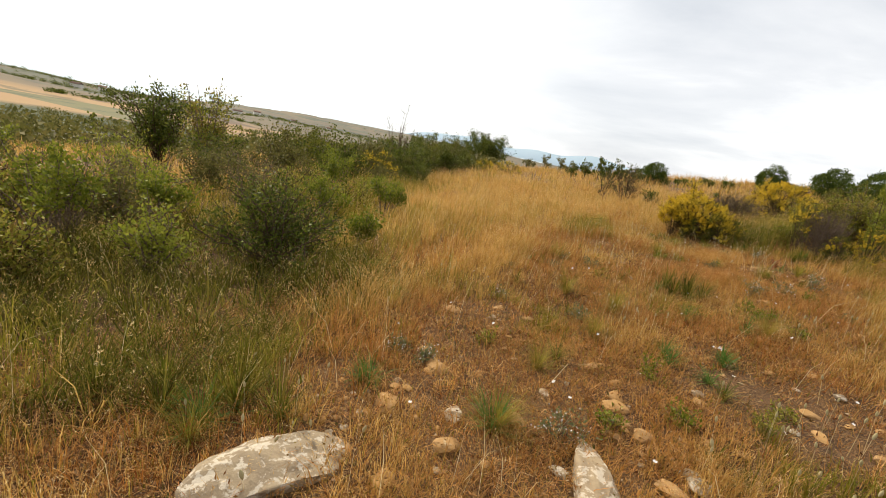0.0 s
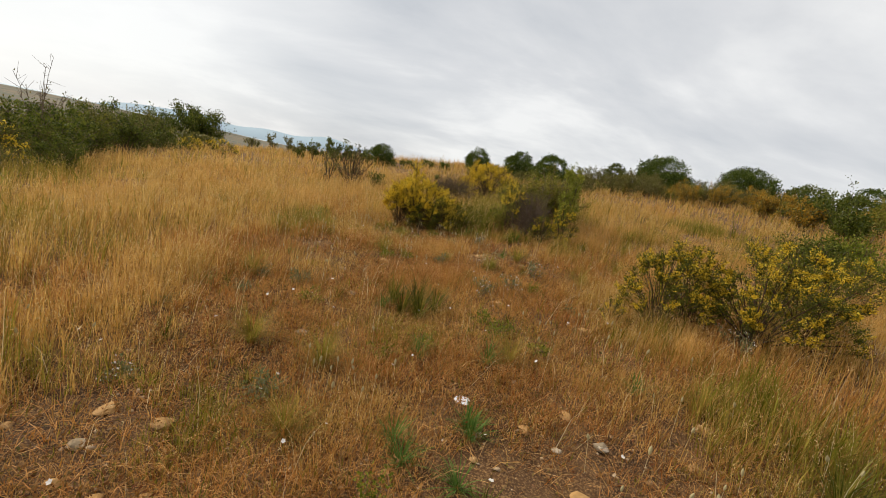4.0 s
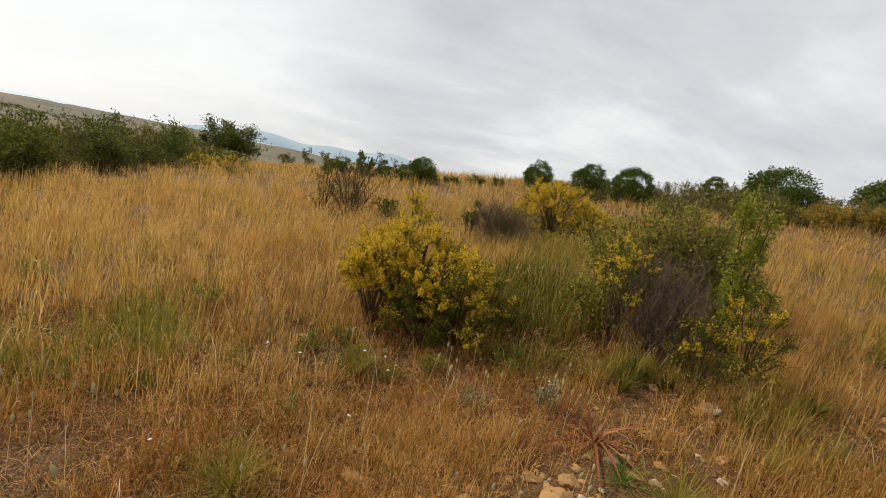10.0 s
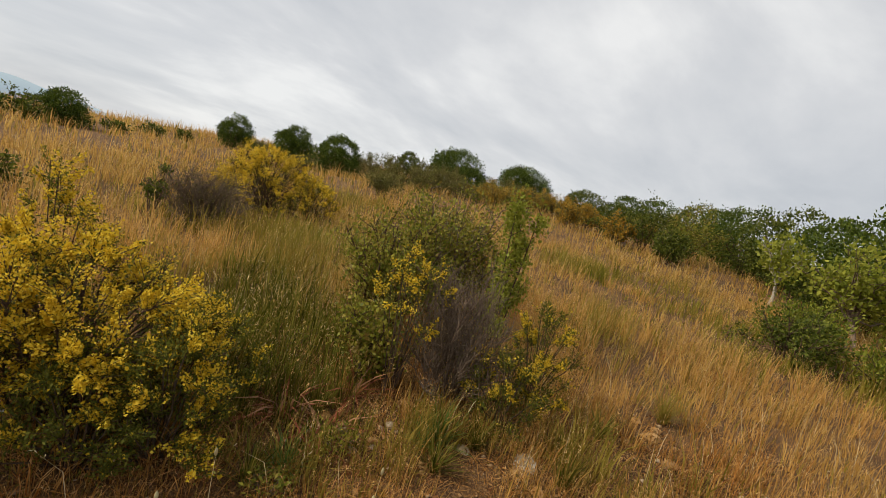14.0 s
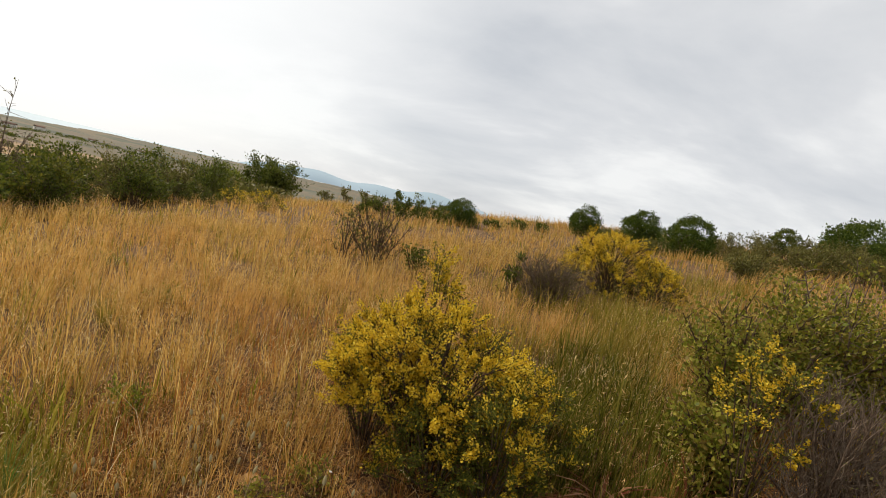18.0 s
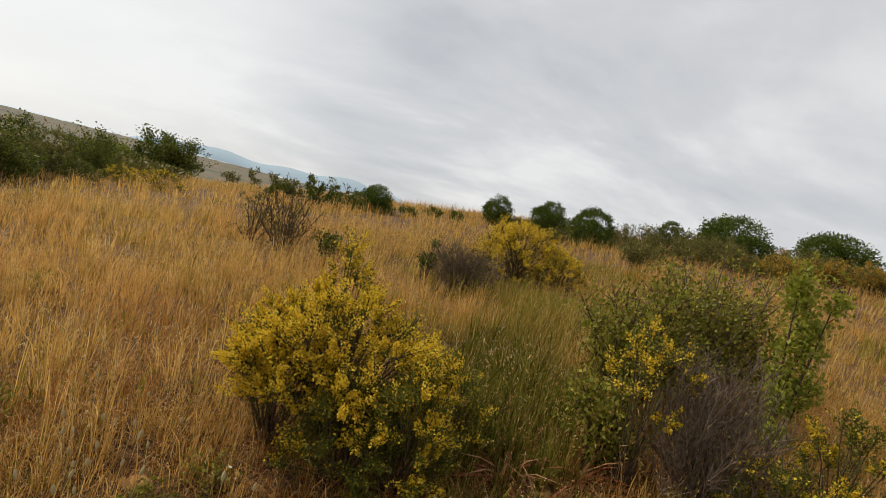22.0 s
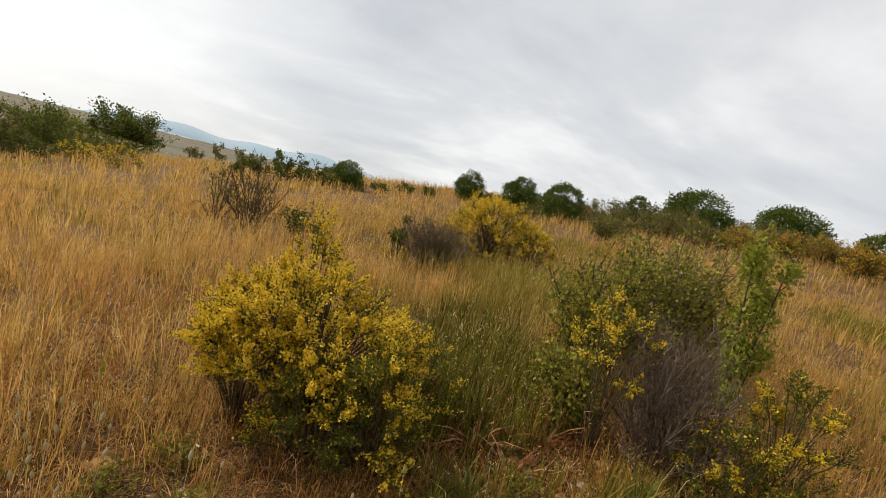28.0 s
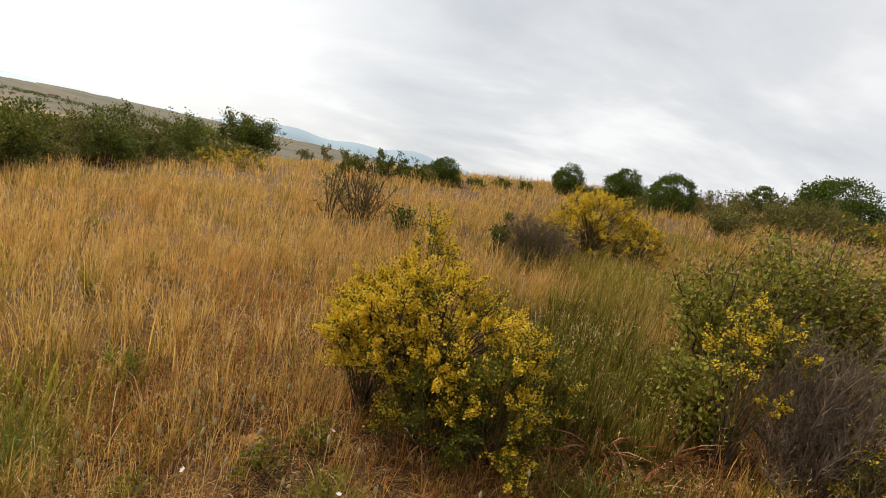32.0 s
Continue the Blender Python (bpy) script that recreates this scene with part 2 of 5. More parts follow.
EARTH = earth()
ROCK_GREY = stony("grey_limestone", (0.34, 0.28, 0.19), (0.22, 0.18, 0.13), (0.56, 0.51, 0.42), 0.52)
ROCK_OCHRE = stony("ochre_stone", (0.46, 0.26, 0.09), (0.33, 0.2, 0.09), (0.5, 0.38, 0.22), 0.62)
WOOD_GREY = woody("grey_twigs", (0.21, 0.155, 0.11), (0.09, 0.062, 0.044))
WOOD_BROWN = woody("brown_bark", (0.12, 0.08, 0.05), (0.06, 0.04, 0.03))
WOOD_PALE = woody("pale_bark", (0.4, 0.36, 0.3), (0.25, 0.22, 0.18))
LEAF_GORSE = leafy("gorse_leaf", [(0.065, 0.08, 0.012), (0.13, 0.14, 0.02), (0.24, 0.215, 0.03)], 0.6, 0.32)
FLOWER_YELLOW = leafy("yellow_blossom", [(0.56, 0.36, 0.02), (0.8, 0.55, 0.035), (0.92, 0.7, 0.08)], 0.6, 0.42)
FLOWER_ORANGE = leafy("faded_blossom", [(0.42, 0.2, 0.02), (0.5, 0.28, 0.03), (0.4, 0.3, 0.05)], 0.7, 0.3)
LEAF_DARK = leafy("dark_leaf", [(0.04, 0.058, 0.009), (0.095, 0.118, 0.015), (0.19, 0.2, 0.03)], 0.55, 0.35)
LEAF_TREE = leafy("glossy_tree_leaf", [(0.036, 0.058, 0.01), (0.08, 0.115, 0.014), (0.15, 0.185, 0.024)], 0.5, 0.35)
LEAF_FRESH = leafy("fresh_leaf", [(0.1, 0.13, 0.014), (0.19, 0.215, 0.022), (0.3, 0.3, 0.04)], 0.5, 0.4)
LEAF_YELLOWISH = leafy("yellowish_leaf", [(0.17, 0.2, 0.025), (0.28, 0.3, 0.035), (0.37, 0.36, 0.05)], 0.5, 0.4)
LEAF_OLIVE = leafy("olive_leaf", [(0.085, 0.085, 0.022), (0.16, 0.15, 0.036), (0.24, 0.2, 0.06)], 0.6, 0.3)
LEAF_SILVER = leafy("silvery_leaf", [(0.12, 0.14, 0.05), (0.2, 0.21, 0.09), (0.28, 0.27, 0.15)], 0.9, 0.3)
STRAW = leafy("golden_straw", [(0.5, 0.28, 0.06), (0.76, 0.48, 0.13), (0.84, 0.58, 0.2), (0.6, 0.36, 0.085)], 0.55, 0.5, (0.76, 0.42, 0.12), 0.45, 6.0)
HEADS = leafy("golden_spikelets", [(0.62, 0.4, 0.12), (0.9, 0.66, 0.27), (0.96, 0.8, 0.45), (0.82, 0.52, 0.18)], 0.6, 0.45, (0.9, 0.55, 0.22), 0.45, 6.0)
HEADS_RED = leafy("reddish_spikelets", [(0.483, 0.193, 0.057), (0.773, 0.435, 0.154), (0.869, 0.599, 0.27), (0.599, 0.251, 0.077)], 0.65, 0.42, (0.72, 0.36, 0.12), 0.8, 9.0)
STRAW_RED = leafy("reddish_straw", [(0.239, 0.071, 0.016), (0.607, 0.248, 0.055), (0.791, 0.506, 0.193), (0.423, 0.147, 0.03), (0.644, 0.304, 0.074), (0.276, 0.184, 0.03)], 0.65, 0.42, (0.66, 0.36, 0.09), 0.8, 9.0)
GRASS_GREEN = leafy("green_grass", [(0.14, 0.155, 0.014), (0.27, 0.255, 0.026), (0.5, 0.38, 0.08), (0.2, 0.21, 0.018)], 0.5, 0.45, (0.42, 0.3, 0.065), 0.7, 7.0)
GRASS_LUSH = leafy("lush_grass", [(0.06, 0.072, 0.009), (0.14, 0.15, 0.015), (0.36, 0.29, 0.055), (0.09, 0.11, 0.012)], 0.5, 0.42, None, 0.7, 5.0)
STRAW_PALE = leafy("pale_oat_straw", [(0.7, 0.55, 0.3), (0.85, 0.72, 0.45), (0.75, 0.56, 0.26)], 0.6, 0.4)
LEAF_BRAMBLE = leafy("bramble_leaf", [(0.09, 0.11, 0.012), (0.23, 0.24, 0.026), (0.4, 0.36, 0.055), (0.22, 0.14, 0.035), (0.16, 0.19, 0.022)], 0.5, 0.35)
GRASS_TUFT = leafy("tuft_green", [(0.07, 0.14, 0.02), (0.12, 0.21, 0.035), (0.17, 0.25, 0.06)], 0.5, 0.4)
RUST = leafy("rusty_dead_leaf", [(0.17, 0.045, 0.022), (0.3, 0.1, 0.045), (0.42, 0.22, 0.12)], 0.7, 0.25)
LITTER = leafy("dead_leaf_litter", [(0.075, 0.03, 0.012), (0.18, 0.075, 0.026), (0.375, 0.232, 0.098), (0.083, 0.083, 0.021), (0.24, 0.112, 0.041)], 0.75, 0.25, (0.2, 0.075, 0.03), 1.2)
GRAVEL = leafy("ochre_gravel", [(0.255, 0.145, 0.068), (0.374, 0.246, 0.128), (0.468, 0.357, 0.238), (0.187, 0.093, 0.043)], 0.9, 0.0)
WEEDS = leafy("dried_weed_leaf", [(0.187, 0.072, 0.025), (0.374, 0.18, 0.054), (0.547, 0.338, 0.137), (0.288, 0.13, 0.043), (0.173, 0.158, 0.032), (0.446, 0.23, 0.072)], 0.75, 0.3, (0.38, 0.17, 0.06), 1.1, 9.0)
CREAM = leafy("cream_seed_head", [(0.44, 0.36, 0.18), (0.54, 0.46, 0.26), (0.4, 0.36, 0.16)], 0.8, 0.3)
WHITE = leafy("white_petal", [(0.75, 0.72, 0.7), (0.8, 0.8, 0.78), (0.78, 0.66, 0.66)], 0.6, 0.3)
SEA = plain("sea", (0.5, 0.57, 0.62), 1.0, (0.54, 0.61, 0.66))
PLASTER = plain("pale_plaster", (0.7, 0.67, 0.6), 0.9, (0.6, 0.57, 0.52), 0.3)
ROOF = plain("roof_tiles", (0.26, 0.17, 0.13), 0.9, (0.2, 0.14, 0.11), 0.6)
# the pale blue is distance haze painted into the ridge's base colour
RIDGE = plain("haze_blue_ridge", (0.3, 0.39, 0.47), 1.0, (0.36, 0.44, 0.51))

# ---- tools ----
def mesh_object(name, verts, faces, material, parent=None, label="", smooth=False):
    """verts (n, 3); faces (m, k), all of one size."""
    me = bpy.data.meshes.new(name)
    v, f = np.asarray(verts, np.float32), np.asarray(faces, np.int32)
    k = f.shape[1]
    me.vertices.add(len(v))
    me.vertices.foreach_set("co", v.ravel())
    me.loops.add(f.size)
    me.loops.foreach_set("vertex_index", f.ravel())
    me.polygons.add(len(f))
    me.polygons.foreach_set("loop_start", np.arange(0, f.size, k, dtype=np.int32))
    me.polygons.foreach_set("loop_total", np.full(len(f), k, np.int32))
    me.update(calc_edges=True)
    if smooth:
        me.polygons.foreach_set("use_smooth", np.ones(len(f), bool))
    me.materials.append(material)
    ob = new(name, me)
    if parent is not None:
        ob.parent = parent
    if label:
        tagged(ob, label)
    return ob


def step(a, b, x):
    t = np.clip((x - a) / (b - a), 0, 1)
    return t * t * (3 - 2 * t)


def wave(x, y, seed, scale):
    """Smooth wandering field, about -1 to 1, with features some scale metres across."""
    r = np.random.default_rng(seed)
    out = 0.0
    for i in range(7):
        a, k, p = r.uniform(0, 6.283), r.uniform(0.7, 2.2) * 3.14 / scale, r.uniform(0, 6.283)
        out = out + np.sin((x * np.cos(a) + y * np.sin(a)) * k + p + 0.8 * np.sin((y * np.cos(a) - x * np.sin(a)) * k * 0.7 + p * 2))
    return out / 3.2


def ground_z(x, y):
    """The hillside: rising gently north and east, falling off beyond its brow to the plain."""
    x, y = np.asarray(x, float), np.asarray(y, float)
    r = np.hypot(x, y + 3)
    s = np.minimum(1, 34 / np.maximum(r, 1e-6))
    u, v = x * s, (y + 3) * s - 3
    hill = 0.404 + 0.1058 * u + 0.0578 * v - 0.00087 * u * u + 0.00134 * u * v - 0.00016 * v * v
    hill = hill - 0.22 * np.exp(-((x - 1.7) ** 2 + (y - 4.9) ** 2) / 4.0) - 0.4 * np.exp(-((x - 8.0) ** 2 + (y - 17.5) ** 2) / 9.0)
    plain_z = -36 * (1 - np.exp(-np.maximum(r - 26, 0) / 190.0)) - 1.0
    z = hill + (plain_z - hill) * step(27, 75, r)
    z = z + (0.035 * wave(x, y, 3, 1.3) + 0.012 * wave(x, y, 4, 0.35)) * (1 - step(15, 30, r))
    az = np.degrees(np.arctan2(x, y))
    coast = 1120 + 2900 * step(-58, -32, az) + 90 * wave(az, 0 * az, 9, 6.0)
    z = z + 4.0 * np.clip(0.3 + wave(x, y, 12, 230.0) + 0.4 * wave(x, y, 13, 80.0), 0, 2) * step(560, 800, r) * step(60, -60, r - coast)
    return z - 3.0 * step(0, 60, r - coast)


def tube(points, radii, sides=4):
    """One tapered tube along points (n, 3)."""
    p = np.asarray(points, float)
    d = np.gradient(p, axis=0)
    d /= np.linalg.norm(d, axis=1)[:, None] + 1e-9
    ref = np.where(np.abs(d[:, 2:3]) > 0.9, [[1.0, 0, 0]], [[0, 0, 1.0]])
    a = np.cross(d, ref)
    a /= np.linalg.norm(a, axis=1)[:, None] + 1e-9
    b = np.cross(d, a)
    th = np.arange(sides) * 2 * np.pi / sides
    ring = p[:, None] + np.asarray(radii)[:, None, None] * (np.cos(th)[None, :, None] * a[:, None] + np.sin(th)[None, :, None] * b[:, None])
    n = len(p)
    i, j = np.meshgrid(np.arange(n - 1), np.arange(sides), indexing="ij")
    j2 = (j + 1) % sides
    f = np.stack([i * sides + j, i * sides + j2, (i + 1) * sides + j2, (i + 1) * sides + j], -1).reshape(-1, 4)
    return ring.reshape(-1, 3), f


def tubes_mesh(lines):
    vs, fs, n = [], [], 0
    for points, radii, sides in lines:
        v, f = tube(points, radii, sides)
        vs.append(v)
        fs.append(f + n)
        n += len(v)
    return np.concatenate(vs), np.concatenate(fs)


def unit(v):
    return v / (np.linalg.norm(v, axis=-1, keepdims=True) + 1e-9)


def leaves_mesh(rng, centre, out_dir, length, width):
    """One pointed, slightly folded leaf (a kite) at each centre, roughly along out_dir."""
    n = len(centre)
    a = unit(out_dir + rng.normal(0, 0.7, (n, 3)))
    b = unit(np.cross(a, rng.normal(0, 1, (n, 3))))
    c = np.cross(a, b)
    s = rng.uniform(0.65, 1.3, (n, 1))
    l, w = length * s, width * s
    v = np.stack([centre, centre + a * l * 0.45 + b * w * 0.5 + c * w * 0.18, centre + a * l, centre + a * l * 0.45 - b * w * 0.5 + c * w * 0.18], 1)
    return v.reshape(-1, 3), np.arange(4 * n).reshape(n, 4)

# ---- land ----
def build_ground():
    rings = np.concatenate([np.arange(0.05, 15, 0.17), np.geomspace(15, 4950, 140)])
    n = 380
    th = np.arange(n) * 2 * np.pi / n
    x = rings[:, None] * np.cos(th)
    y = rings[:, None] * np.sin(th) - 6
    z = ground_z(x, y)
    v = np.stack([x, y, z], -1).reshape(-1, 3)
    m = len(rings)
    i, j = np.meshgrid(np.arange(m - 1), np.arange(n), indexing="ij")
    j2 = (j + 1) % n
    f = np.stack([i * n + j, (i + 1) * n + j, (i + 1) * n + j2, i * n + j2], -1).reshape(-1, 4)
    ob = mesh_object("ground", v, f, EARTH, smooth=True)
    tagged(ob, "stony red-brown hillside soil with straw litter, sloping down to fields", "ground", kind="structure")


def build_sea():
    n, radii = 96, (700.0, 1500.0, 3000.0, 4900.0)
    th = np.arange(n) * 2 * np.pi / n
    v = np.concatenate([np.stack([r * np.cos(th), r * np.sin(th) - 3, np.full(n, -38.0)], -1) for r in radii])
    f = [(k * n + j, (k + 1) * n + j, (k + 1) * n + (j + 1) % n, k * n + (j + 1) % n) for k in range(3) for j in range(n)]
    tagged(mesh_object("water", v, f, SEA), "pale calm sea along the distant coast", "sea", kind="structure")


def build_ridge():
    """The far mountain range across the bay, its aerial haze put into the colour."""
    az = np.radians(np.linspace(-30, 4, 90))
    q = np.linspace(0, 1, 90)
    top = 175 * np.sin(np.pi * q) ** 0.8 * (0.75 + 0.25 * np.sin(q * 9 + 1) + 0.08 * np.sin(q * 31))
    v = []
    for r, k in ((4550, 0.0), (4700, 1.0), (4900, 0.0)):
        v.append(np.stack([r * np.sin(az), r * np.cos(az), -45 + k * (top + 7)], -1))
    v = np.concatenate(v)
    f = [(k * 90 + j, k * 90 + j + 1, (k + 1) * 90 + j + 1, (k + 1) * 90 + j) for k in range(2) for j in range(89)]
    tagged(mesh_object("backdrop", v, f, RIDGE, smooth=True), "mountain range across the bay, haze painted in as faint blue", "mountains", kind="structure")


def build_far_scrub():
    """Dark bushes covering the hillside below the western edge."""
    rng = np.random.default_rng(88)
    n = 1300
    az, r = np.radians(rng.uniform(-85, -24, n)), 26 + 330 * rng.uniform(0, 1, n) ** 1.6
    x, y = r * np.sin(az), r * np.cos(az) - 3
    size = rng.uniform(0.5, 1.2, n) * (1 + r / 150)
    per = 60
    off = np.clip(rng.normal(0, 0.5, (n * per, 3)), -0.7, 0.7) * np.repeat(size, per)[:, None]
    c = np.repeat(np.stack([x, y, ground_z(x, y)], -1), per, 0) + off
    c[:, 2] = np.repeat(ground_z(x, y), per) + np.abs(off[:, 2]) * 1.1
    v, f = leaves_mesh(rng, c, off + np.array([0, 0, 0.3]), np.repeat(size, per)[:, None] * 0.24, np.repeat(size, per)[:, None] * 0.17)
    tagged(mesh_object("far_scrub", v, f, LEAF_OLIVE), "dark olive scrub covering the hillside below", "scrub", kind="stuff")


def build_tree_belts():
    """Rows of dark trees along the fields of the plain and on the low coastal hills."""
    rng = np.random.default_rng(91)
    pts = []
    for az, r, along, turn in ((-44, 520, 150, 20), (-38, 560, 110, 24), (-60, 640, 120, 10), (-52, 760, 160, 30), (-47, 900, 200, 25), (-58, 960, 220, 15), (-66, 820, 160, 20), (-40, 980, 220, 30), (-35, 1150, 260, 30), (-63, 1040, 200, 10)):
        a = math.radians(az)
        q = rng.uniform(-0.5, 0.5, 70)
        b = a + math.radians(90 + turn)
        pts.append(np.stack([r * math.sin(a) + along * q * math.sin(b), r * math.cos(a) + along * q * math.cos(b)], -1) + rng.normal(0, 6, (70, 2)))
    az, r = np.radians(rng.uniform(-75, -28, 260)), rng.uniform(800, 1150, 260)
    pts.append(np.stack([r * np.sin(az), r * np.cos(az)], -1))
    p = np.concatenate(pts)
    size, per = rng.uniform(2.0, 4.2, len(p)), 44
    off = np.clip(rng.normal(0, 0.5, (len(p) * per, 3)), -0.7, 0.7) * np.repeat(size, per)[:, None]
    c = np.repeat(np.stack([p[:, 0], p[:, 1], ground_z(p[:, 0], p[:, 1])], -1), per, 0)
    c = c + np.stack([off[:, 0], off[:, 1], np.abs(off[:, 2]) * 1.3], -1)
    v, f = leaves_mesh(rng, c, off, np.repeat(size, per)[:, None] * 0.34, np.repeat(size, per)[:, None] * 0.27)
    tagged(mesh_object("far_trees", v, f, LEAF_DARK), "dark belts of trees between the fields of the plain", "trees", kind="stuff")


def build_far_house(az, r, turn, w, d, h):
    """A small pale house with a gabled roof, far down on the plain."""
    a = math.radians(az)
    x, y = r * math.sin(a), r * math.cos(a)
    base = new("far_house")
    base.matrix_basis = pose(x, y, float(ground_z(x, y)) - 0.5, 0, 0, turn)
    tagged(base, "small pale house with a tiled roof on the plain", "house", "houses of the plain")
    w, d = w / 2, d / 2
    v = [(sx * w, sy * d, z) for z in (0, h) for sx, sy in ((-1, -1), (1, -1), (1, 1), (-1, 1))]
    mesh_object("wall", v, [(k, (k + 1) % 4, (k + 1) % 4 + 4, k + 4) for k in range(4)], PLASTER, base)
    e, g, t = 0.5, h + d * 0.5, 0.25
    v = [(sx * (w + e), y, z) for sx in (-1, 1) for y, z in ((-d - e, h - 0.2), (0, g), (d + e, h - 0.2), (d + e, h - 0.2 + t), (0, g + t), (-d - e, h - 0.2 + t))]
    f = [(k, (k + 1) % 6, (k + 1) % 6 + 6, k + 6) for k in range(6)] + [(0, 1, 4, 5), (1, 2, 3, 4), (6, 7, 10, 11), (7, 8, 9, 10)]
    mesh_object("roof", v, f, ROOF, base)


build_ground()
build_far_scrub()
build_tree_belts()
for q in ((-63, 880, 20, 14, 9, 5), (-61, 930, 60, 11, 8, 6), (-57, 900, 10, 16, 9, 5), (-55, 1010, 45, 12, 8, 6), (-49, 950, 30, 15, 9, 5), (-47, 1000, 70, 12, 9, 6), (-43, 1040, 15, 14, 8, 5), (-39, 1100, 50, 13, 9, 6)):
    build_far_house(*q)
build_sea()
build_ridge()

# ---- shrubs and trees ----
def shrub(name, label, category, x, y, w, h, seed, leaf=None, leaves=0, leaf_size=0.03, slim=0.5, wood=WOOD_BROWN, stems=12, twigs=6,
          flower=None, flowers=0, flower_size=0.014, round_top=0.75, low=0.15, hollow=0.45, clump=0.05, trunk=0.0, thick=0.012, lean=(0, 0), depth=1.0, twig=1.0, rise=0.25, edge=0.5, group=""):
    """A shrub or small tree: stems fan out from the foot, twigs from the stems, leaves and blossom in clumps along the twigs.
    low: height, as a share, at which foliage begins. hollow: share of the radius left thin inside. trunk: bare trunk height."""
    rng = np.random.default_rng(seed)
    if trunk:
        stems, clump = int(stems * 1.5), clump * 1.25
    base = new(name)
    base.location = (x, y, float(ground_z(x, y)) - 0.03)
    tagged(base, label, category, group)
    near = from_walk(x, y) < 4.6 and not trunk and w > 0.3
    lines, spots, ways, owner, grown = [], [], [], [], []
    foot = np.array([0.0, 0, 0])
    if trunk:
        top = np.array([lean[0] * 0.5, lean[1] * 0.5, trunk])
        q = np.linspace(0, 1, 6)[:, None]
        pts = q * top + np.sin(q * 3.1) * rng.normal(0, 0.04, 3) * trunk
        lines.append((pts, np.linspace(thick * 3, thick * 1.8, 6), 6))
        owner.append(-1)
        foot = pts[-1]
    for i in range(stems):
        th = 2.4 * i + rng.uniform(-0.5, 0.5)
        rho = math.sqrt((i + 0.6) / stems) * rng.uniform(0.72, 1.12)
        top_z = h * (1 - (1 - round_top) * rho ** 2) * rng.uniform(0.72, 1.08)
        if rho > 0.75:
            top_z *= rng.uniform(edge, 1.0)
        end = np.array([math.cos(th) * rho * w / 2 + lean[0], math.sin(th) * rho * w / 2 * depth + lean[1], max(top_z, foot[2] + 0.05)])
        start = foot + np.array([math.cos(th), math.sin(th), 0]) * min(0.06, w * 0.06) * (0 if trunk else 1)
        mid = start * 0.5 + end * 0.5 + np.array([-math.cos(th), -math.sin(th), 0.6]) * w * 0.06 + rng.normal(0, 0.03 * w, 3)
        q = np.linspace(0, 1, 7)[:, None]
        pts = (1 - q) ** 2 * start + 2 * q * (1 - q) * mid + q * q * end
        pts[1:-1] += rng.normal(0, 0.012 * w, (5, 3))
        lines.append((pts, np.linspace(thick, thick * 0.3, 7), 4))
        owner.append(i)
        for _ in range(twigs):
            s = rng.uniform(0.3, 1.0)
            k = s * 6
            k0 = min(int(k), 5)
            p0 = pts[k0] + (pts[k0 + 1] - pts[k0]) * (k - k0)
            d = unit(unit(end - start) * 0.6 + rng.normal(0, 0.75, 3) + np.array([0, 0, rise]))
            ln = w * rng.uniform(0.09, 0.22) * twig * (0.55 if trunk else 1.0)
            q2 = np.linspace(0, 1, 4)[:, None]
            tw = p0 + d * ln * q2 + rng.normal(0, 0.02 * w, 3) * q2 * q2
            tw[:, 2] = np.maximum(tw[:, 2], 0.02)
            lines.append((tw, np.linspace(thick * 0.4, thick * 0.12, 4), 3) if near else (tw[[0, 3]], (thick * 0.4, thick * 0.15), 3))
            owner.append(i)
            spots.append(tw)
            ways.append(d)
            grown.append(i)
    limbs = {}
    if near:
        for i in range(stems):
            own = [q for q, o in zip(lines, owner) if o == i]
            if own:
                v, f = tubes_mesh(own)
                limbs[i] = mesh_object("stem", v, f, wood, base)
    else:
        v, f = tubes_mesh(lines)
        mesh_object("trunk" if trunk else "branchwork", v, f, wood, base)
    spots, ways, grown = np.array(spots), np.array(ways), np.array(grown)
    keep = (spots[:, -1, 2] > low * h) & (np.hypot(spots[:, -1, 0] - lean[0], spots[:, -1, 1] - lean[1]) / (w / 2) + spots[:, -1, 2] / h * 0.8 > hollow)
    spots, ways, grown = (spots[keep], ways[keep], grown[keep]) if keep.sum() > 4 else (spots, ways, grown)

    share = rng.gamma(1.3, 1.0, len(spots)) + 0.1
    share /= share.sum()

    def along(count, lo, spread, uneven=False):
        which = rng.choice(len(spots), count, p=share) if uneven else rng.integers(0, len(spots), count)
        s = rng.uniform(lo, 1.0, count) * 3
        k = np.minimum(s.astype(int), 2)
        p = spots[which, k] + (spots[which, k + 1] - spots[which, k]) * (s - k)[:, None]
        p = p + np.clip(rng.normal(0, 1, (count, 3)), -1.4, 1.4) * spread
        p[:, 2] = np.maximum(p[:, 2], 0.02)
        return p, unit(ways[which] + np.array([0, 0, 0.35])), grown[which]

    def hang(part_name, v, f, material, of, part_label=""):
        """Near by, what grows on a stem belongs to that stem."""
        if not near:
            mesh_object(part_name, v, f, material, base, part_label)
            return
        v = v.reshape(-1, 4, 3)
        for i in np.unique(of):
            own = v[of == i]
            mesh_object(part_name, own.reshape(-1, 3), np.arange(4 * len(own)).reshape(-1, 4), material, limbs[i], part_label)

    if leaves:
        c, d, of = along(leaves, 0.0, clump, True)
        v, f = leaves_mesh(rng, c, d, leaf_size, leaf_size * slim)
        hang("crown" if trunk else "foliage", v, f, leaf, of)
    if flowers:
        c, d, of = along(flowers, 0.45, clump * 0.85, True)
        c = c + d * 0.01
        v, f = leaves_mesh(rng, c, d, flower_size * 1.3, flower_size * 1.2)
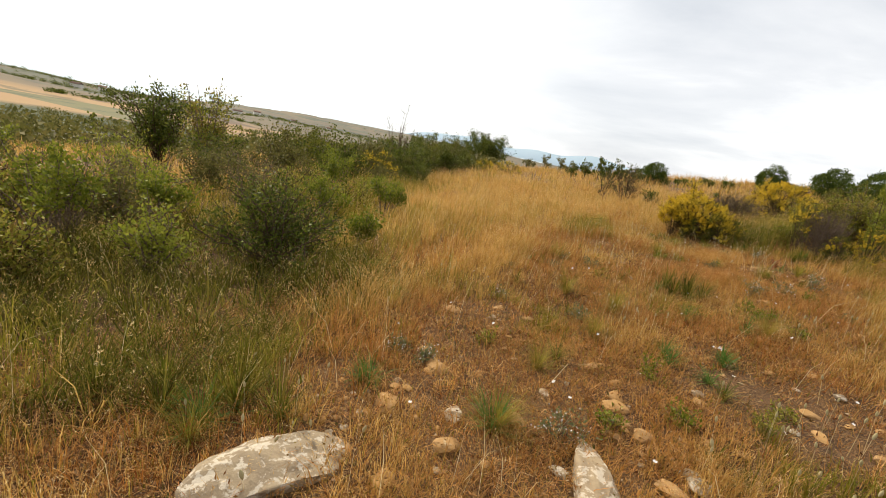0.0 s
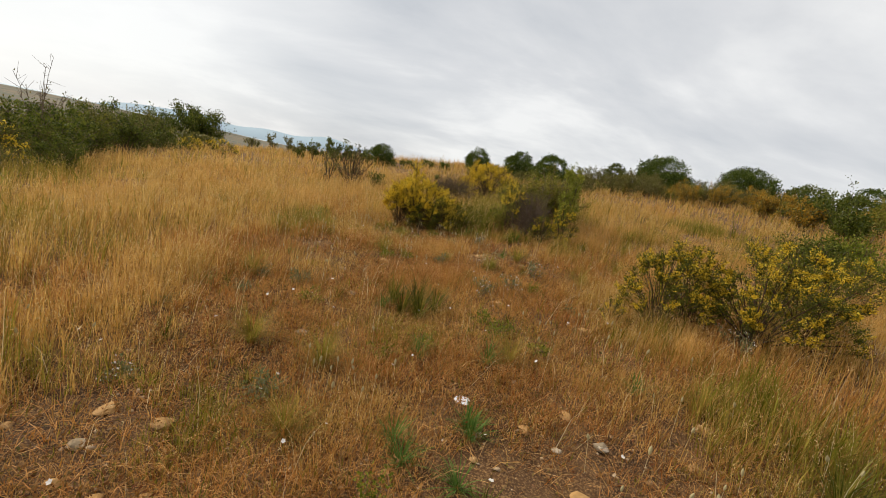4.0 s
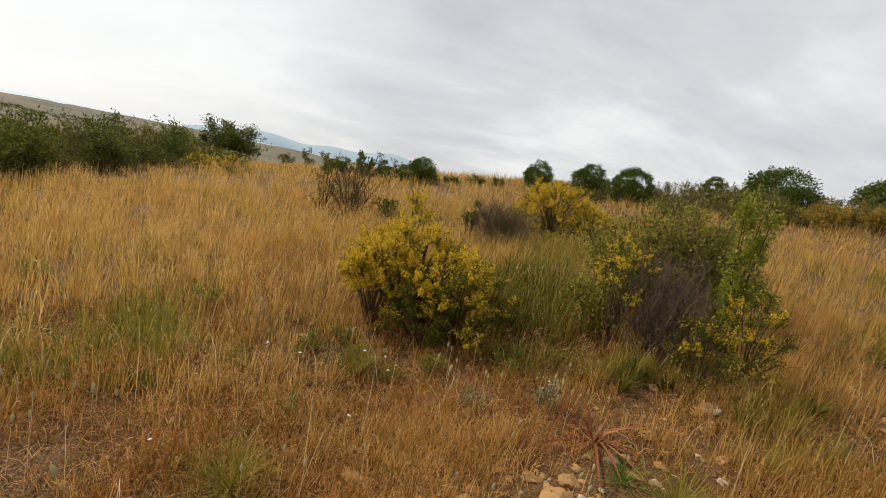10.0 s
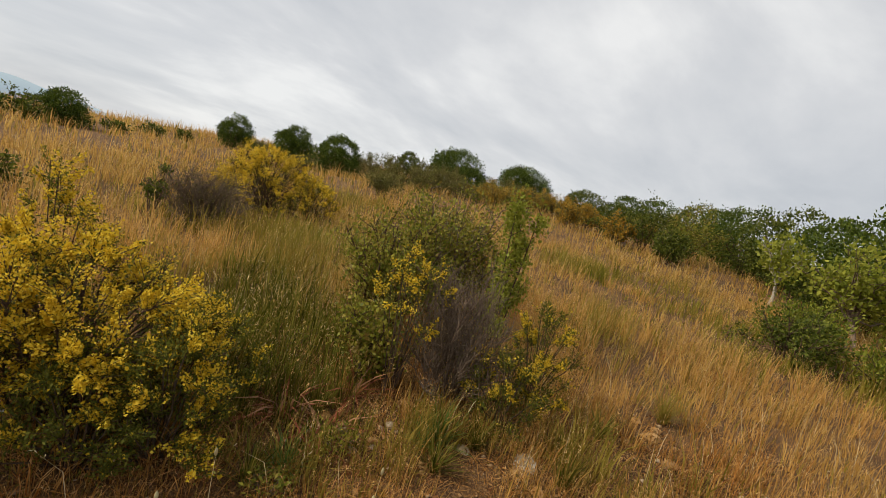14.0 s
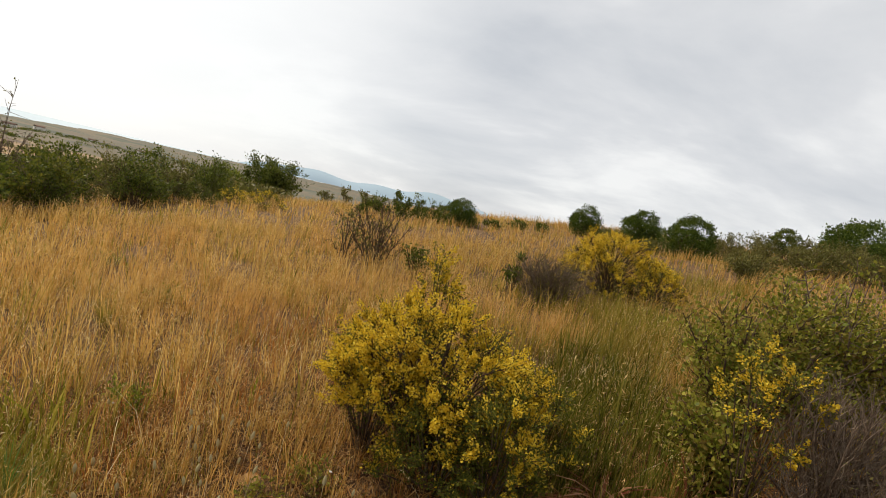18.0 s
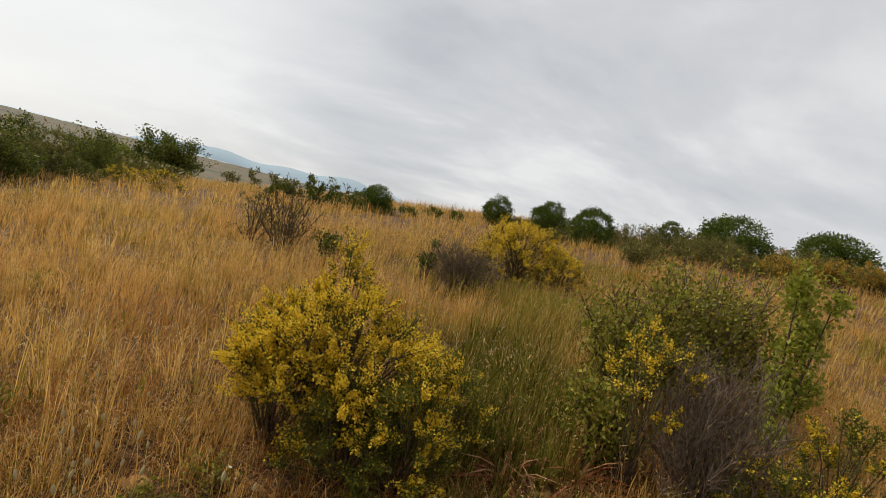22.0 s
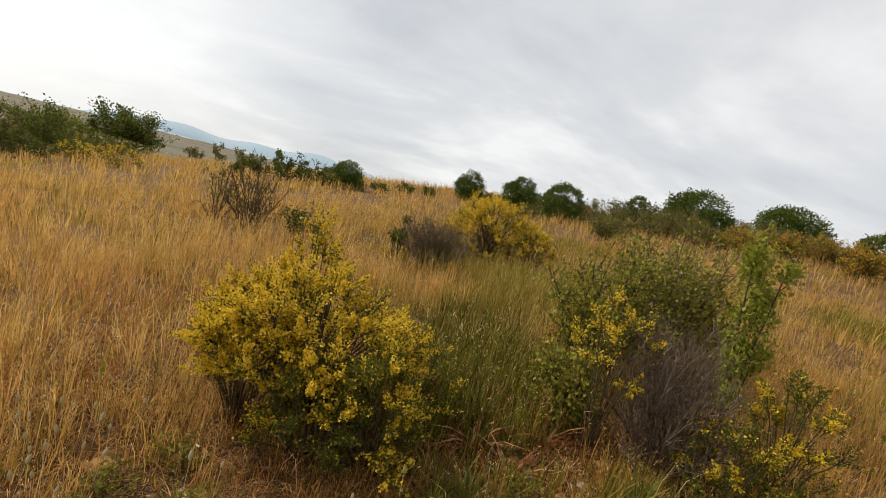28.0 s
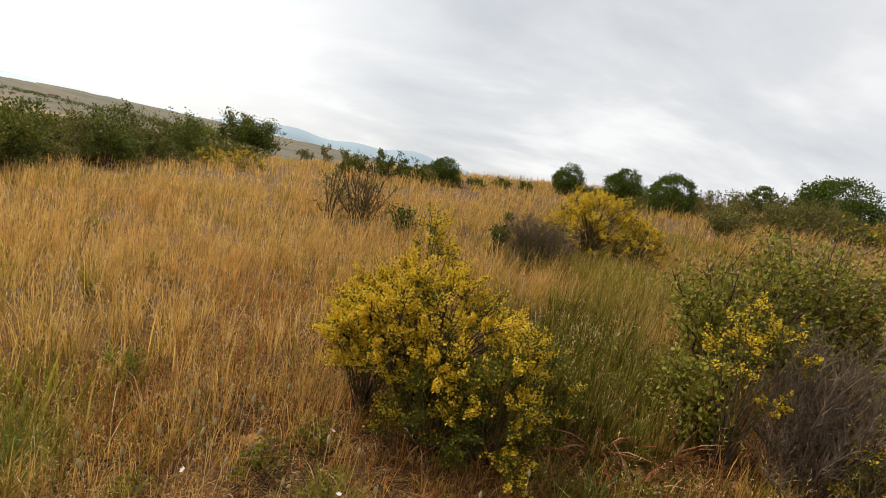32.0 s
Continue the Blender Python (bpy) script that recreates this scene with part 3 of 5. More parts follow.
        hang("blossom", v, f, flower, of, "tiny white flowers" if flower is WHITE else "small yellow flowers")
    return base


def from_walk(x, y):
    """Distance from the walked line."""
    t = np.clip((y + 10.3) / 7.4, 0, 1)
    return np.hypot(x - (-0.8 + 0.85 * t), y - (-10.3 + 7.4 * t))


def gorse(label, x, y, w, h, seed, pads=40, bloom=200, green=160, pad=0.085, size=0.0125, low=0.4, depth=1.0, bare=0.2, lean=(0, 0), name="gorse_bush"):
    """Flowering gorse: woody stems rise from one foot to pads of short sprigs on the outside of the bush; blossom sits on the outer ends.
    bloom, green: flowers and leaves to a pad. low: height of the crown's underside. bare: share of pads with hardly a flower."""
    rng = np.random.default_rng(seed)
    base = new(name)
    base.location = (x, y, float(ground_z(x, y)) - 0.03)
    tagged(base, label, "bush")
    near = from_walk(x, y) < 4.6 and w > 0.25
    wood, leaf_v, bloom_v = [], [], []
    for i in range(pads):
        c = 1 - (i + 0.5) / pads
        th = 2.4 * i + rng.uniform(-0.4, 0.4)
        rho = math.sqrt(1 - c * c) * rng.uniform(0.72, 1.07)
        tip = np.array([math.cos(th) * rho * w / 2 + lean[0] * c, math.sin(th) * rho * w / 2 * depth + lean[1] * c, h * (low + (1 - low) * c) * rng.uniform(0.82, 1.08)])
        out = unit(np.array([math.cos(th) * rho, math.sin(th) * rho, 0.55 + c]))
        root = np.array([math.cos(th), math.sin(th), 0]) * rng.uniform(0.0, 0.07) * min(1.0, w)
        q = np.linspace(0, 1, 6)[:, None]
        mid = root * 0.45 + tip * 0.55 - np.array([math.cos(th), math.sin(th), -0.5]) * 0.07 * w
        stem = (1 - q) ** 2 * root + 2 * q * (1 - q) * mid + q * q * tip
        stem[1:-1] += rng.normal(0, 0.012 * w, (4, 3))
        thick = 0.0042 + 0.0035 * w
        lines = [(stem, np.linspace(thick, thick * 0.35, 6), 4 if near else 3)]
        r = pad * rng.uniform(0.7, 1.35)
        sprigs, ways = [], []
        for k in range(9):
            d = unit(out + rng.normal(0, 0.62, 3))
            d[2] = abs(d[2]) * 0.9 + 0.1
            a = stem[-2] + (stem[-1] - stem[-2]) * rng.uniform(0.3, 1.0)
            b = a + d * r * rng.uniform(0.7, 1.45)
            lines.append((np.stack([a - d * 0.008, b]), (thick * 0.3, thick * 0.12), 3))
            sprigs.append((a, b))
            ways.append(d)
        sprigs, ways = np.array(sprigs), np.array(ways)
        n = int(green * rng.uniform(0.7, 1.3))
        k, f = rng.integers(0, 9, n), rng.uniform(0, 1.0, n)[:, None]
        c_leaf = sprigs[k, 0] + (sprigs[k, 1] - sprigs[k, 0]) * f + np.clip(rng.normal(0, 1, (n, 3)), -1.5, 1.5) * r * 0.16
        m = n // 3
        k2 = rng.integers(2, 5, m)
        inner = stem[k2] + (stem[k2 + 1] - stem[k2]) * rng.uniform(0, 1, (m, 1)) + rng.normal(0, 0.03 * w, (m, 3))
        c_leaf = np.concatenate([c_leaf, inner])
        c_leaf[:, 2] = np.maximum(c_leaf[:, 2], 0.02)
        v, _ = leaves_mesh(rng, c_leaf, np.concatenate([ways[k], np.repeat(out[None], m, 0)]), size * 1.5, size * 0.6)
        leaf_v.append(v)
        rich = rng.uniform(0.02, 0.12) if rng.uniform() < bare else rng.uniform(0.45, 1.3)
        n = max(3, int(bloom * rich))
        k, f = rng.choice(9, n, p=rng.dirichlet(np.ones(9) * 1.5)), rng.uniform(0.35, 1.06, n)[:, None]
        c_bloom = sprigs[k, 0] + (sprigs[k, 1] - sprigs[k, 0]) * f + np.clip(rng.normal(0, 1, (n, 3)), -1.3, 1.3) * r * 0.11
        c_bloom[:, 2] = np.maximum(c_bloom[:, 2], 0.03)
        v, _ = leaves_mesh(rng, c_bloom, ways[k], size * 1.05, size)
        bloom_v.append(v)
        wood.append(lines)

    def put(part_name, v, material, parent, part_label=""):
        mesh_object(part_name, v, np.arange(len(v)).reshape(-1, 4), material, parent, part_label)

    if near:
        for i in range(pads):
            single = name != "gorse_bush"
            stem = mesh_object("stem", *tubes_mesh(wood[i][:1] if single else wood[i]), WOOD_BROWN, base)
            for twig in wood[i][1:] if single else ():
                mesh_object("twig", *tubes_mesh([twig]), WOOD_BROWN, stem)
            put("foliage", leaf_v[i], LEAF_GORSE, stem)
            put("blossom", bloom_v[i], FLOWER_YELLOW, stem, "small yellow flowers")
    else:
        mesh_object("branchwork", *tubes_mesh([q for lines in wood for q in lines]), WOOD_BROWN, base)
        put("foliage", np.concatenate(leaf_v), LEAF_GORSE, base)
        put("blossom", np.concatenate(bloom_v), FLOWER_YELLOW, base, "small yellow flowers")
    return base


def tree(name, label, category, x, y, w, h, seed, leaf, leaves=9000, leaf_size=0.06, trunk=0.4, lobes=9, lobe=0.5, flat=0.8, wood=WOOD_BROWN, group=""):
    """A dense tree: short trunk, limbs into overlapping lobes of the crown, leaves in clumps on the outside of the lobes."""
    rng = np.random.default_rng(seed)
    base = new(name)
    base.location = (x, y, float(ground_z(x, y)) - 0.05)
    tagged(base, label, category, group)
    rise = h - trunk
    mids, sizes, lines = [], [], []
    for i in range(lobes):
        th = 2.4 * i + rng.uniform(-0.4, 0.4)
        rho = math.sqrt(i / lobes) * rng.uniform(0.85, 1.1)
        r = lobe * rng.uniform(0.75, 1.15) * w / 2 if i else 0.74 * w / 2
        reach = max(0.0, w / 2 - r * 0.85)
        top = h * (1 - 0.3 * rho * rho) * rng.uniform(0.92, 1.04)
        rz = min(r * flat, rise * 0.5) if i else rise * 0.52
        level = (1.0, 0.66, 0.34)[i % 3] if i else 1.0
        mids.append((math.cos(th) * rho * reach, math.sin(th) * rho * reach, max((top - rz) * level, trunk + rz * 0.3)))
        sizes.append((r, r, rz))
        q = np.linspace(0, 1, 5)[:, None]
        end = np.array(mids[-1])
        knee = np.array([end[0] * 0.35, end[1] * 0.35, trunk + (end[2] - trunk) * 0.4])
        pts = (1 - q) ** 2 * np.array([0, 0, trunk * 0.6]) + 2 * q * (1 - q) * knee + q * q * end
        lines.append((pts, np.linspace(0.03 * w, 0.008 * w, 5), 5))
    lines.append((np.array([[0, 0, -0.05], [0.01, 0.0, trunk * 0.4], [0, 0.01, trunk * 0.8]]), np.array((0.05, 0.036, 0.03)) * w, 7))
    mesh_object("trunk", *tubes_mesh(lines), wood, base)
    mids, sizes = np.array(mids), np.array(sizes)
    # the clumps sit on the lobes' outsides, not inside a neighbour
    n = lobes * 80
    area = sizes[:, 0] * sizes[:, 2]
    of = rng.choice(lobes, n, p=area / area.sum())
    d = unit(rng.normal(0, 1, (n, 3)) + np.array([0, 0, 0.15]))
    c = mids[of] + d * sizes[of] * rng.uniform(0.8, 1.02, (n, 1))
    inside = np.zeros(n, bool)
    for m, r in zip(mids, sizes):
        inside |= (((c - m) / r) ** 2).sum(1) < 0.62
    keep = (~inside | (rng.uniform(0, 1, n) < 0.35)) & (c[:, 2] > 0.06)
    c, d = c[keep], d[keep]
    pick = rng.integers(0, len(c), leaves)
    p = c[pick] + np.clip(rng.normal(0, 1, (leaves, 3)), -1.6, 1.6) * np.array([0.1, 0.1, 0.07]) * lobe * w / 2 * 1.5
    p[:, 2] = np.maximum(p[:, 2], 0.04)
    v, f = leaves_mesh(rng, p, d[pick] + np.array([0, 0, 0.2]), leaf_size, leaf_size * 0.62)
    mesh_object("crown", v, f, leaf, base)
    return base


# the flowering gorse by the path: crown, spur and lower lobes
gorse("yellow-flowering gorse bush with dark woody stems", -0.06, -0.4, 1.26, 0.82, 11, pads=110, bloom=500, green=105, pad=0.095, size=0.0115, low=0.5, depth=0.85, bare=0.16)
gorse("tall leaning gorse sprig in yellow flower", -0.14, -0.08, 0.26, 1.12, 12, pads=11, bloom=200, green=150, pad=0.07, low=0.62, lean=(-0.1, 0.1), name="gorse_spur", bare=0.15)
gorse("low green gorse lobe with few yellow flowers", 0.3, -0.84, 0.5, 0.58, 13, pads=40, bloom=210, green=200, pad=0.075, size=0.0118, low=0.12, bare=0.35)
gorse("dark green gorse lobe with scattered yellow flowers", 0.04, -0.76, 0.6, 0.52, 14, pads=26, bloom=140, green=220, pad=0.075, size=0.0118, low=0.2, bare=0.5)
gorse("rounded gorse lobe thick with yellow flowers", -0.36, -0.52, 0.52, 0.68, 15, pads=36, bloom=480, green=105, pad=0.09, size=0.0115, low=0.5, bare=0.1)
gorse("low green gorse lobe with some yellow flowers", 0.55, -0.45, 0.5, 0.46, 16, pads=16, bloom=90, green=210, pad=0.075, low=0.25, bare=0.5)
# the dead shrub with gorse sprigs, bramble and climber behind it
shrub("dead_bush", "dead grey twiggy bush without leaves", "bush", 1.86, -0.72, 0.92, 0.84, 21, wood=WOOD_GREY, leaf=LEAF_OLIVE, leaves=700, leaf_size=0.014, stems=90, twigs=24, thick=0.006, low=0.0, rise=1.3, twig=0.85)
gorse("sparse gorse sprig with yellow flowers in the dead bush", 1.5, -0.62, 0.42, 0.98, 22, pads=16, bloom=200, green=120, pad=0.08, low=0.6, bare=0.3, name="gorse_sprig")
gorse("sparse gorse sprig with yellow flowers beside the dead bush", 2.38, -0.95, 0.5, 0.74, 23, pads=26, bloom=210, green=150, pad=0.075, low=0.2, bare=0.35, name="gorse_sprig")
gorse("low gorse sprig with yellow flowers under the dead bush", 1.98, -1.1, 0.5, 0.5, 24, pads=22, bloom=150, green=150, pad=0.07, low=0.2, bare=0.4, name="gorse_sprig")
shrub("bramble_bush", "tangled green bramble bush with arching canes", "bush", 1.95, 0.4, 1.15, 0.92, 25, leaf=LEAF_BRAMBLE, leaves=11000, leaf_size=0.03, slim=0.65, stems=34, twigs=11, low=0.02, hollow=0.3, clump=0.05, round_top=0.9)
shrub("bramble_bush", "tangled green bramble bush with bare canes on top", "bush", 2.6, 0.5, 1.2, 1.18, 26, leaf=LEAF_BRAMBLE, leaves=9500, leaf_size=0.03, slim=0.65, wood=WOOD_GREY, stems=40, twigs=12, low=0.05, hollow=0.3, clump=0.05, round_top=0.9)
shrub("bramble_bush", "low dark green bramble beside the dead bush", "bush", 1.42, -0.4, 0.55, 0.46, 28, leaf=LEAF_BRAMBLE, leaves=3600, leaf_size=0.03, slim=0.65, stems=14, twigs=8, low=0.05, hollow=0.1, clump=0.045)
shrub("bramble_bush", "sprawling green bramble with arching canes further up", "bush", 3.1, 1.5, 1.3, 0.95, 29, leaf=LEAF_BRAMBLE, leaves=7000, leaf_size=0.035, slim=0.65, stems=26, twigs=10, low=0.03, hollow=0.3, clump=0.055)
shrub("climbing_shrub", "upright bright green leafy shoot behind the dead bush", "bush", 2.66, -0.2, 0.46, 1.34, 27, leaf=LEAF_YELLOWISH, leaves=4600, leaf_size=0.03, slim=0.7, stems=8, twigs=12, low=0.2, hollow=0.0, clump=0.042, round_top=0.9)
# further up the slope
gorse("broad gorse bush in full yellow flower on the slope", 2.35, 5.75, 1.95, 1.12, 31, pads=120, bloom=250, green=55, pad=0.15, size=0.021, low=0.08, depth=0.7, bare=0.15)
gorse("side lobe of gorse in yellow flower on the slope", 3.0, 5.2, 1.0, 0.75, 37, pads=36, bloom=170, green=60, pad=0.13, size=0.021, low=0.15, bare=0.2)
shrub("grey_shrub", "low grey-brown twiggy shrub mound", "bush", 1.1, 4.2, 1.55, 0.72, 32, leaf=LEAF_OLIVE, leaves=2600, leaf_size=0.024, wood=WOOD_GREY, stems=90, twigs=18, thick=0.0075, round_top=0.9, low=0.0, clump=0.04)
shrub("small_shrub", "small leafy shrub beside the grey mound", "bush", 0.55, 4.2, 0.5, 0.72, 36, leaf=LEAF_DARK, leaves=500, leaf_size=0.045, slim=0.6, stems=7, twigs=6, low=0.5, clump=0.04)
shrub("wild_pear", "thin twiggy shrub with sparse small leaves in dry grass", "bush", -1.62, 4.3, 1.25, 1.1, 33, leaf=LEAF_OLIVE, leaves=620, leaf_size=0.036, slim=0.6, wood=WOOD_BROWN, stems=24, twigs=18, low=0.15, thick=0.01, hollow=0.0, clump=0.045, rise=0.6)
shrub("wild_pear", "low leafy shoot beside the twiggy shrub", "bush", -0.95, 4.3, 0.62, 0.62, 34, leaf=LEAF_DARK, leaves=650, leaf_size=0.05, slim=0.6, stems=7, twigs=7, low=0.3, clump=0.04)
shrub("wild_pear", "sparse twiggy shrub in dry grass", "bush", -2.3, 4.9, 0.8, 0.95, 35, leaf=LEAF_OLIVE, leaves=420, leaf_size=0.044, slim=0.6, wood=WOOD_BROWN, stems=9, twigs=9, low=0.3)
# the brow
tree("evergreen_bush", "dense dark green rounded bush on the brow", "bush", -1.2, 16.2, 1.4, 1.2, 41, LEAF_TREE, 10000, 0.055, 0.05, 10, 0.7)
for k, (x, y, w, h) in enumerate(((-2.2, 16.1, 0.9, 1.15), (-3.0, 16.0, 0.9, 1.35), (-3.9, 16.2, 0.9, 1.2), (-4.6, 15.8, 0.8, 1.0), (-2.6, 15.4, 0.7, 0.85), (-3.5, 15.6, 0.8, 0.95), (-1.9, 15.5, 0.7, 0.7), (-5.4, 16.6, 0.6, 0.8), (0.2, 16.4, 0.9, 0.42), (1.2, 17.0, 0.8, 0.4), (2.3, 17.6, 0.7, 0.36))):
    shrub("sapling", "thin leafy sapling standing against the sky", "bush", x, y, w, h, 50 + k, leaf=LEAF_DARK, leaves=620, leaf_size=0.08, slim=0.7, stems=6, twigs=8, low=0.2, hollow=0.0, clump=0.06, round_top=0.6, group="saplings on the brow")
tree("round_tree", "small round clipped-looking dark green tree on the brow", "tree", 4.25, 18.8, 1.5, 1.42, 42, LEAF_TREE, 11000, 0.06, 0.1, 10, 0.72)
tree("broadleaf_tree", "dark green rounded tree on the brow", "tree", 7.0, 19.6, 2.0, 1.75, 43, LEAF_TREE, 13000, 0.068, 0.08, 12, 0.62)
tree("broadleaf_tree", "broad dark green tree with uneven crown", "tree", 7.75, 16.0, 2.1, 1.85, 44, LEAF_TREE, 13000, 0.07, 0.06, 13, 0.56, 0.9)
for k, (x, y, w, h) in enumerate(((8.9, 13.2, 1.6, 0.95), (9.8, 12.6, 1.5, 0.9), (10.8, 13.4, 1.5, 1.1), (7.6, 11.2, 1.3, 0.6), (6.6, 9.6, 1.2, 0.55), (12.2, 14.2, 1.9, 1.15), (11.4, 15.4, 1.6, 1.0), (13.2, 15.6, 1.8, 1.0), (16.8, 17.0, 1.9, 1.0), (18.6, 17.2, 2.0, 1.1), (17.8, 14.6, 1.8, 0.9), (15.2, 13.2, 1.7, 0.8), (9.4, 17.6, 1.7, 1.0), (20.2, 16.0, 2.0, 1.1), (5.6, 13.8, 0.9, 0.5), (10.4, 18.2, 1.8, 1.0), (11.8, 18.6, 1.9, 1.05), (13.2, 18.4, 1.9, 1.1), (14.8, 19.0, 2.0, 1.1), (8.4, 18.8, 1.7, 0.95), (16.6, 19.2, 2.0, 1.1), (5.4, 19.4, 1.5, 0.6))):
    shrub("olive_shrub", "low olive-green shrub on the slope", "bush", x, y, w, h, 60 + k, leaf=LEAF_OLIVE, leaves=2000, leaf_size=0.07, stems=12, twigs=7, low=0.05, hollow=0.4, clump=0.07, group="olive shrubs")
tree("umbrella_tree", "umbrella-shaped dark green tree on the brow", "tree", 14.9, 17.3, 3.5, 2.05, 45, LEAF_TREE, 18000, 0.085, 0.2, 15, 0.55, 0.65)
tree("umbrella_tree", "umbrella-shaped dark green tree further along the brow", "tree", 22.0, 19.3, 4.0, 2.35, 46, LEAF_TREE, 17000, 0.1, 0.25, 15, 0.55, 0.65)
tree("broadleaf_tree", "small open dark green tree on the brow", "tree", 12.4, 18.2, 1.5, 1.45, 47, LEAF_DARK, 3000, 0.08, 0.5, 6, 0.45)
# the thicket to the east
for k, (x, y, w, h) in enumerate(((20.0, 12.6, 2.4, 1.7), (22.8, 12.0, 2.4, 1.9), (25.0, 11.5, 2.8, 2.4), (24.0, 8.6, 3.0, 2.6), (21.5, 6.2, 2.8, 2.5), (18.6, 4.2, 2.8, 2.5), (16.4, 2.2, 2.8, 2.6), (14.6, 0.6, 2.6, 2.5), (12.8, -0.6, 2.6, 2.7), (11.8, -2.0, 2.6, 2.6), (11.0, -3.4, 2.5, 2.6), (12.0, -4.6, 2.6, 2.8), (13.4, -3.0, 2.6, 2.9), (16.0, -1.0, 3.0, 3.2))):
    tree("thicket_tree", "dense dark green tree in the thicket", "tree", x, y, w * 1.12, h, 70 + k, LEAF_TREE if k % 3 else LEAF_DARK, 6500, 0.085, 0.2, 10, 0.46, 0.85, group="thicket trees")
shrub("young_tree", "leaning young tree with yellow-green leaves and pale trunk", "tree", 10.3, -1.0, 2.1, 1.75, 84, leaf=LEAF_YELLOWISH, leaves=2800, leaf_size=0.08, slim=0.65, wood=WOOD_GREY, stems=12, twigs=9, low=0.35, hollow=0.0, clump=0.09, trunk=0.45, thick=0.02, lean=(0.1, 0.35))
shrub("young_tree", "young tree with yellow-green leaves", "tree", 12.2, 1.0, 1.3, 1.7, 85, leaf=LEAF_YELLOWISH, leaves=1014, leaf_size=0.09, slim=0.65, wood=WOOD_PALE, stems=9, twigs=9, low=0.35, hollow=0.0, clump=0.08, trunk=0.5, thick=0.018)
for k, (x, y, w, h) in enumerate(((7.0, -1.0, 1.2, 0.62), (7.5, -1.9, 1.4, 0.62), (8.3, -2.8, 1.4, 0.6), (7.9, -0.9, 1.3, 0.7), (9.2, -3.6, 1.5, 0.7))):
    shrub("low_green_bush", "low dense green bush at the edge of the meadow", "bush", x, y, w, h, 90 + k, leaf=LEAF_FRESH if k else LEAF_DARK, leaves=3200, leaf_size=0.05, stems=18, twigs=9, low=0.0, hollow=0.3, clump=0.06)
for k, (x, y, w, h) in enumerate(((14.7, 9.2, 1.3, 1.1), (13.9, 6.4, 1.1, 1.0), (17.5, 7.6, 0.9, 0.9), (16.4, 9.6, 1.2, 1.0))):
    shrub("faded_gorse", "gorse bush with fading orange flowers", "bush", x, y, w, h, 95 + k, leaf=LEAF_OLIVE, flower=FLOWER_ORANGE, leaves=1600, leaf_size=0.07, stems=14, twigs=8, flowers=2200, flower_size=0.045, low=0.1, hollow=0.4, clump=0.07, group="faded gorse bushes")

belt_gorse, belt_bush = [], []
for k in range(4):
    belt_gorse.append(shrub("faded_gorse", "wide gorse bush with fading orange flowers on the slope", "bush", 12.6 + 2.1 * k, 11.4 + 0.5 * k, 1.7, 0.95, 240 + k, leaf=LEAF_OLIVE, flower=FLOWER_ORANGE, leaves=2600, leaf_size=0.055, stems=18, twigs=8, flowers=2200, flower_size=0.035, low=0.05, hollow=0.4, clump=0.07, group="faded gorse bushes"))
    belt_bush.append(shrub("olive_shrub", "twiggy olive-brown shrub below the brow", "bush", 11.6 + 2.3 * k, 12.4 + 0.6 * k, 1.6, 0.85, 250 + k, leaf=(LEAF_OLIVE, LEAF_BRAMBLE)[k % 2], leaves=2600, leaf_size=0.055, stems=16, twigs=9, low=0.0, hollow=0.35, clump=0.07, group="olive shrubs"))
rng_b = np.random.default_rng(67)
for k in range(26):
    q = k / 25
    x, y = 9.2 + 13.5 * q + rng_b.normal(0, 0.5), 14.6 - 2.2 * q + rng_b.normal(0, 1.3)
    f = rng_b.uniform(0.7, 1.15)
    copy_thing((belt_gorse if k % 5 == 2 else belt_bush)[int(rng_b.integers(0, 4))], pose(x, y, float(ground_z(x, y)) - 0.03, 0, 0, rng_b.uniform(0, 360)) @ Matrix.Diagonal((f, f, f * 0.72, 1)))
for k, (x, y, w, h) in enumerate(((14.8, 5.9, 2.2, 1.7), (16.3, 5.2, 2.4, 1.9), (13.4, 4.2, 1.5, 0.9), (15.4, 7.6, 2.0, 1.5), (23.0, 9.4, 2.2, 1.4), (25.4, 9.8, 2.4, 1.6), (22.2, 7.4, 2.2, 1.5), (19.8, 5.6, 2.2, 1.4), (17.4, 3.4, 2.0, 1.3), (24.4, 12.6, 2.4, 1.5), (20.8, 9.6, 2.0, 1.1), (15.2, 1.6, 1.8, 1.2), (13.4, 0.2, 1.6, 1.1), (12.0, -1.2, 1.5, 1.0), (10.9, -2.4, 1.4, 0.9))):
    shrub("thicket_bush", "leafy green bush filling the thicket", "bush", x, y, w, h, 220 + k, leaf=(LEAF_DARK, LEAF_BRAMBLE, LEAF_DARK)[k % 3], leaves=2800, leaf_size=0.075, slim=0.6, stems=14, twigs=7, low=0.0, hollow=0.35, clump=0.1, twig=0.7, group="thicket bushes")
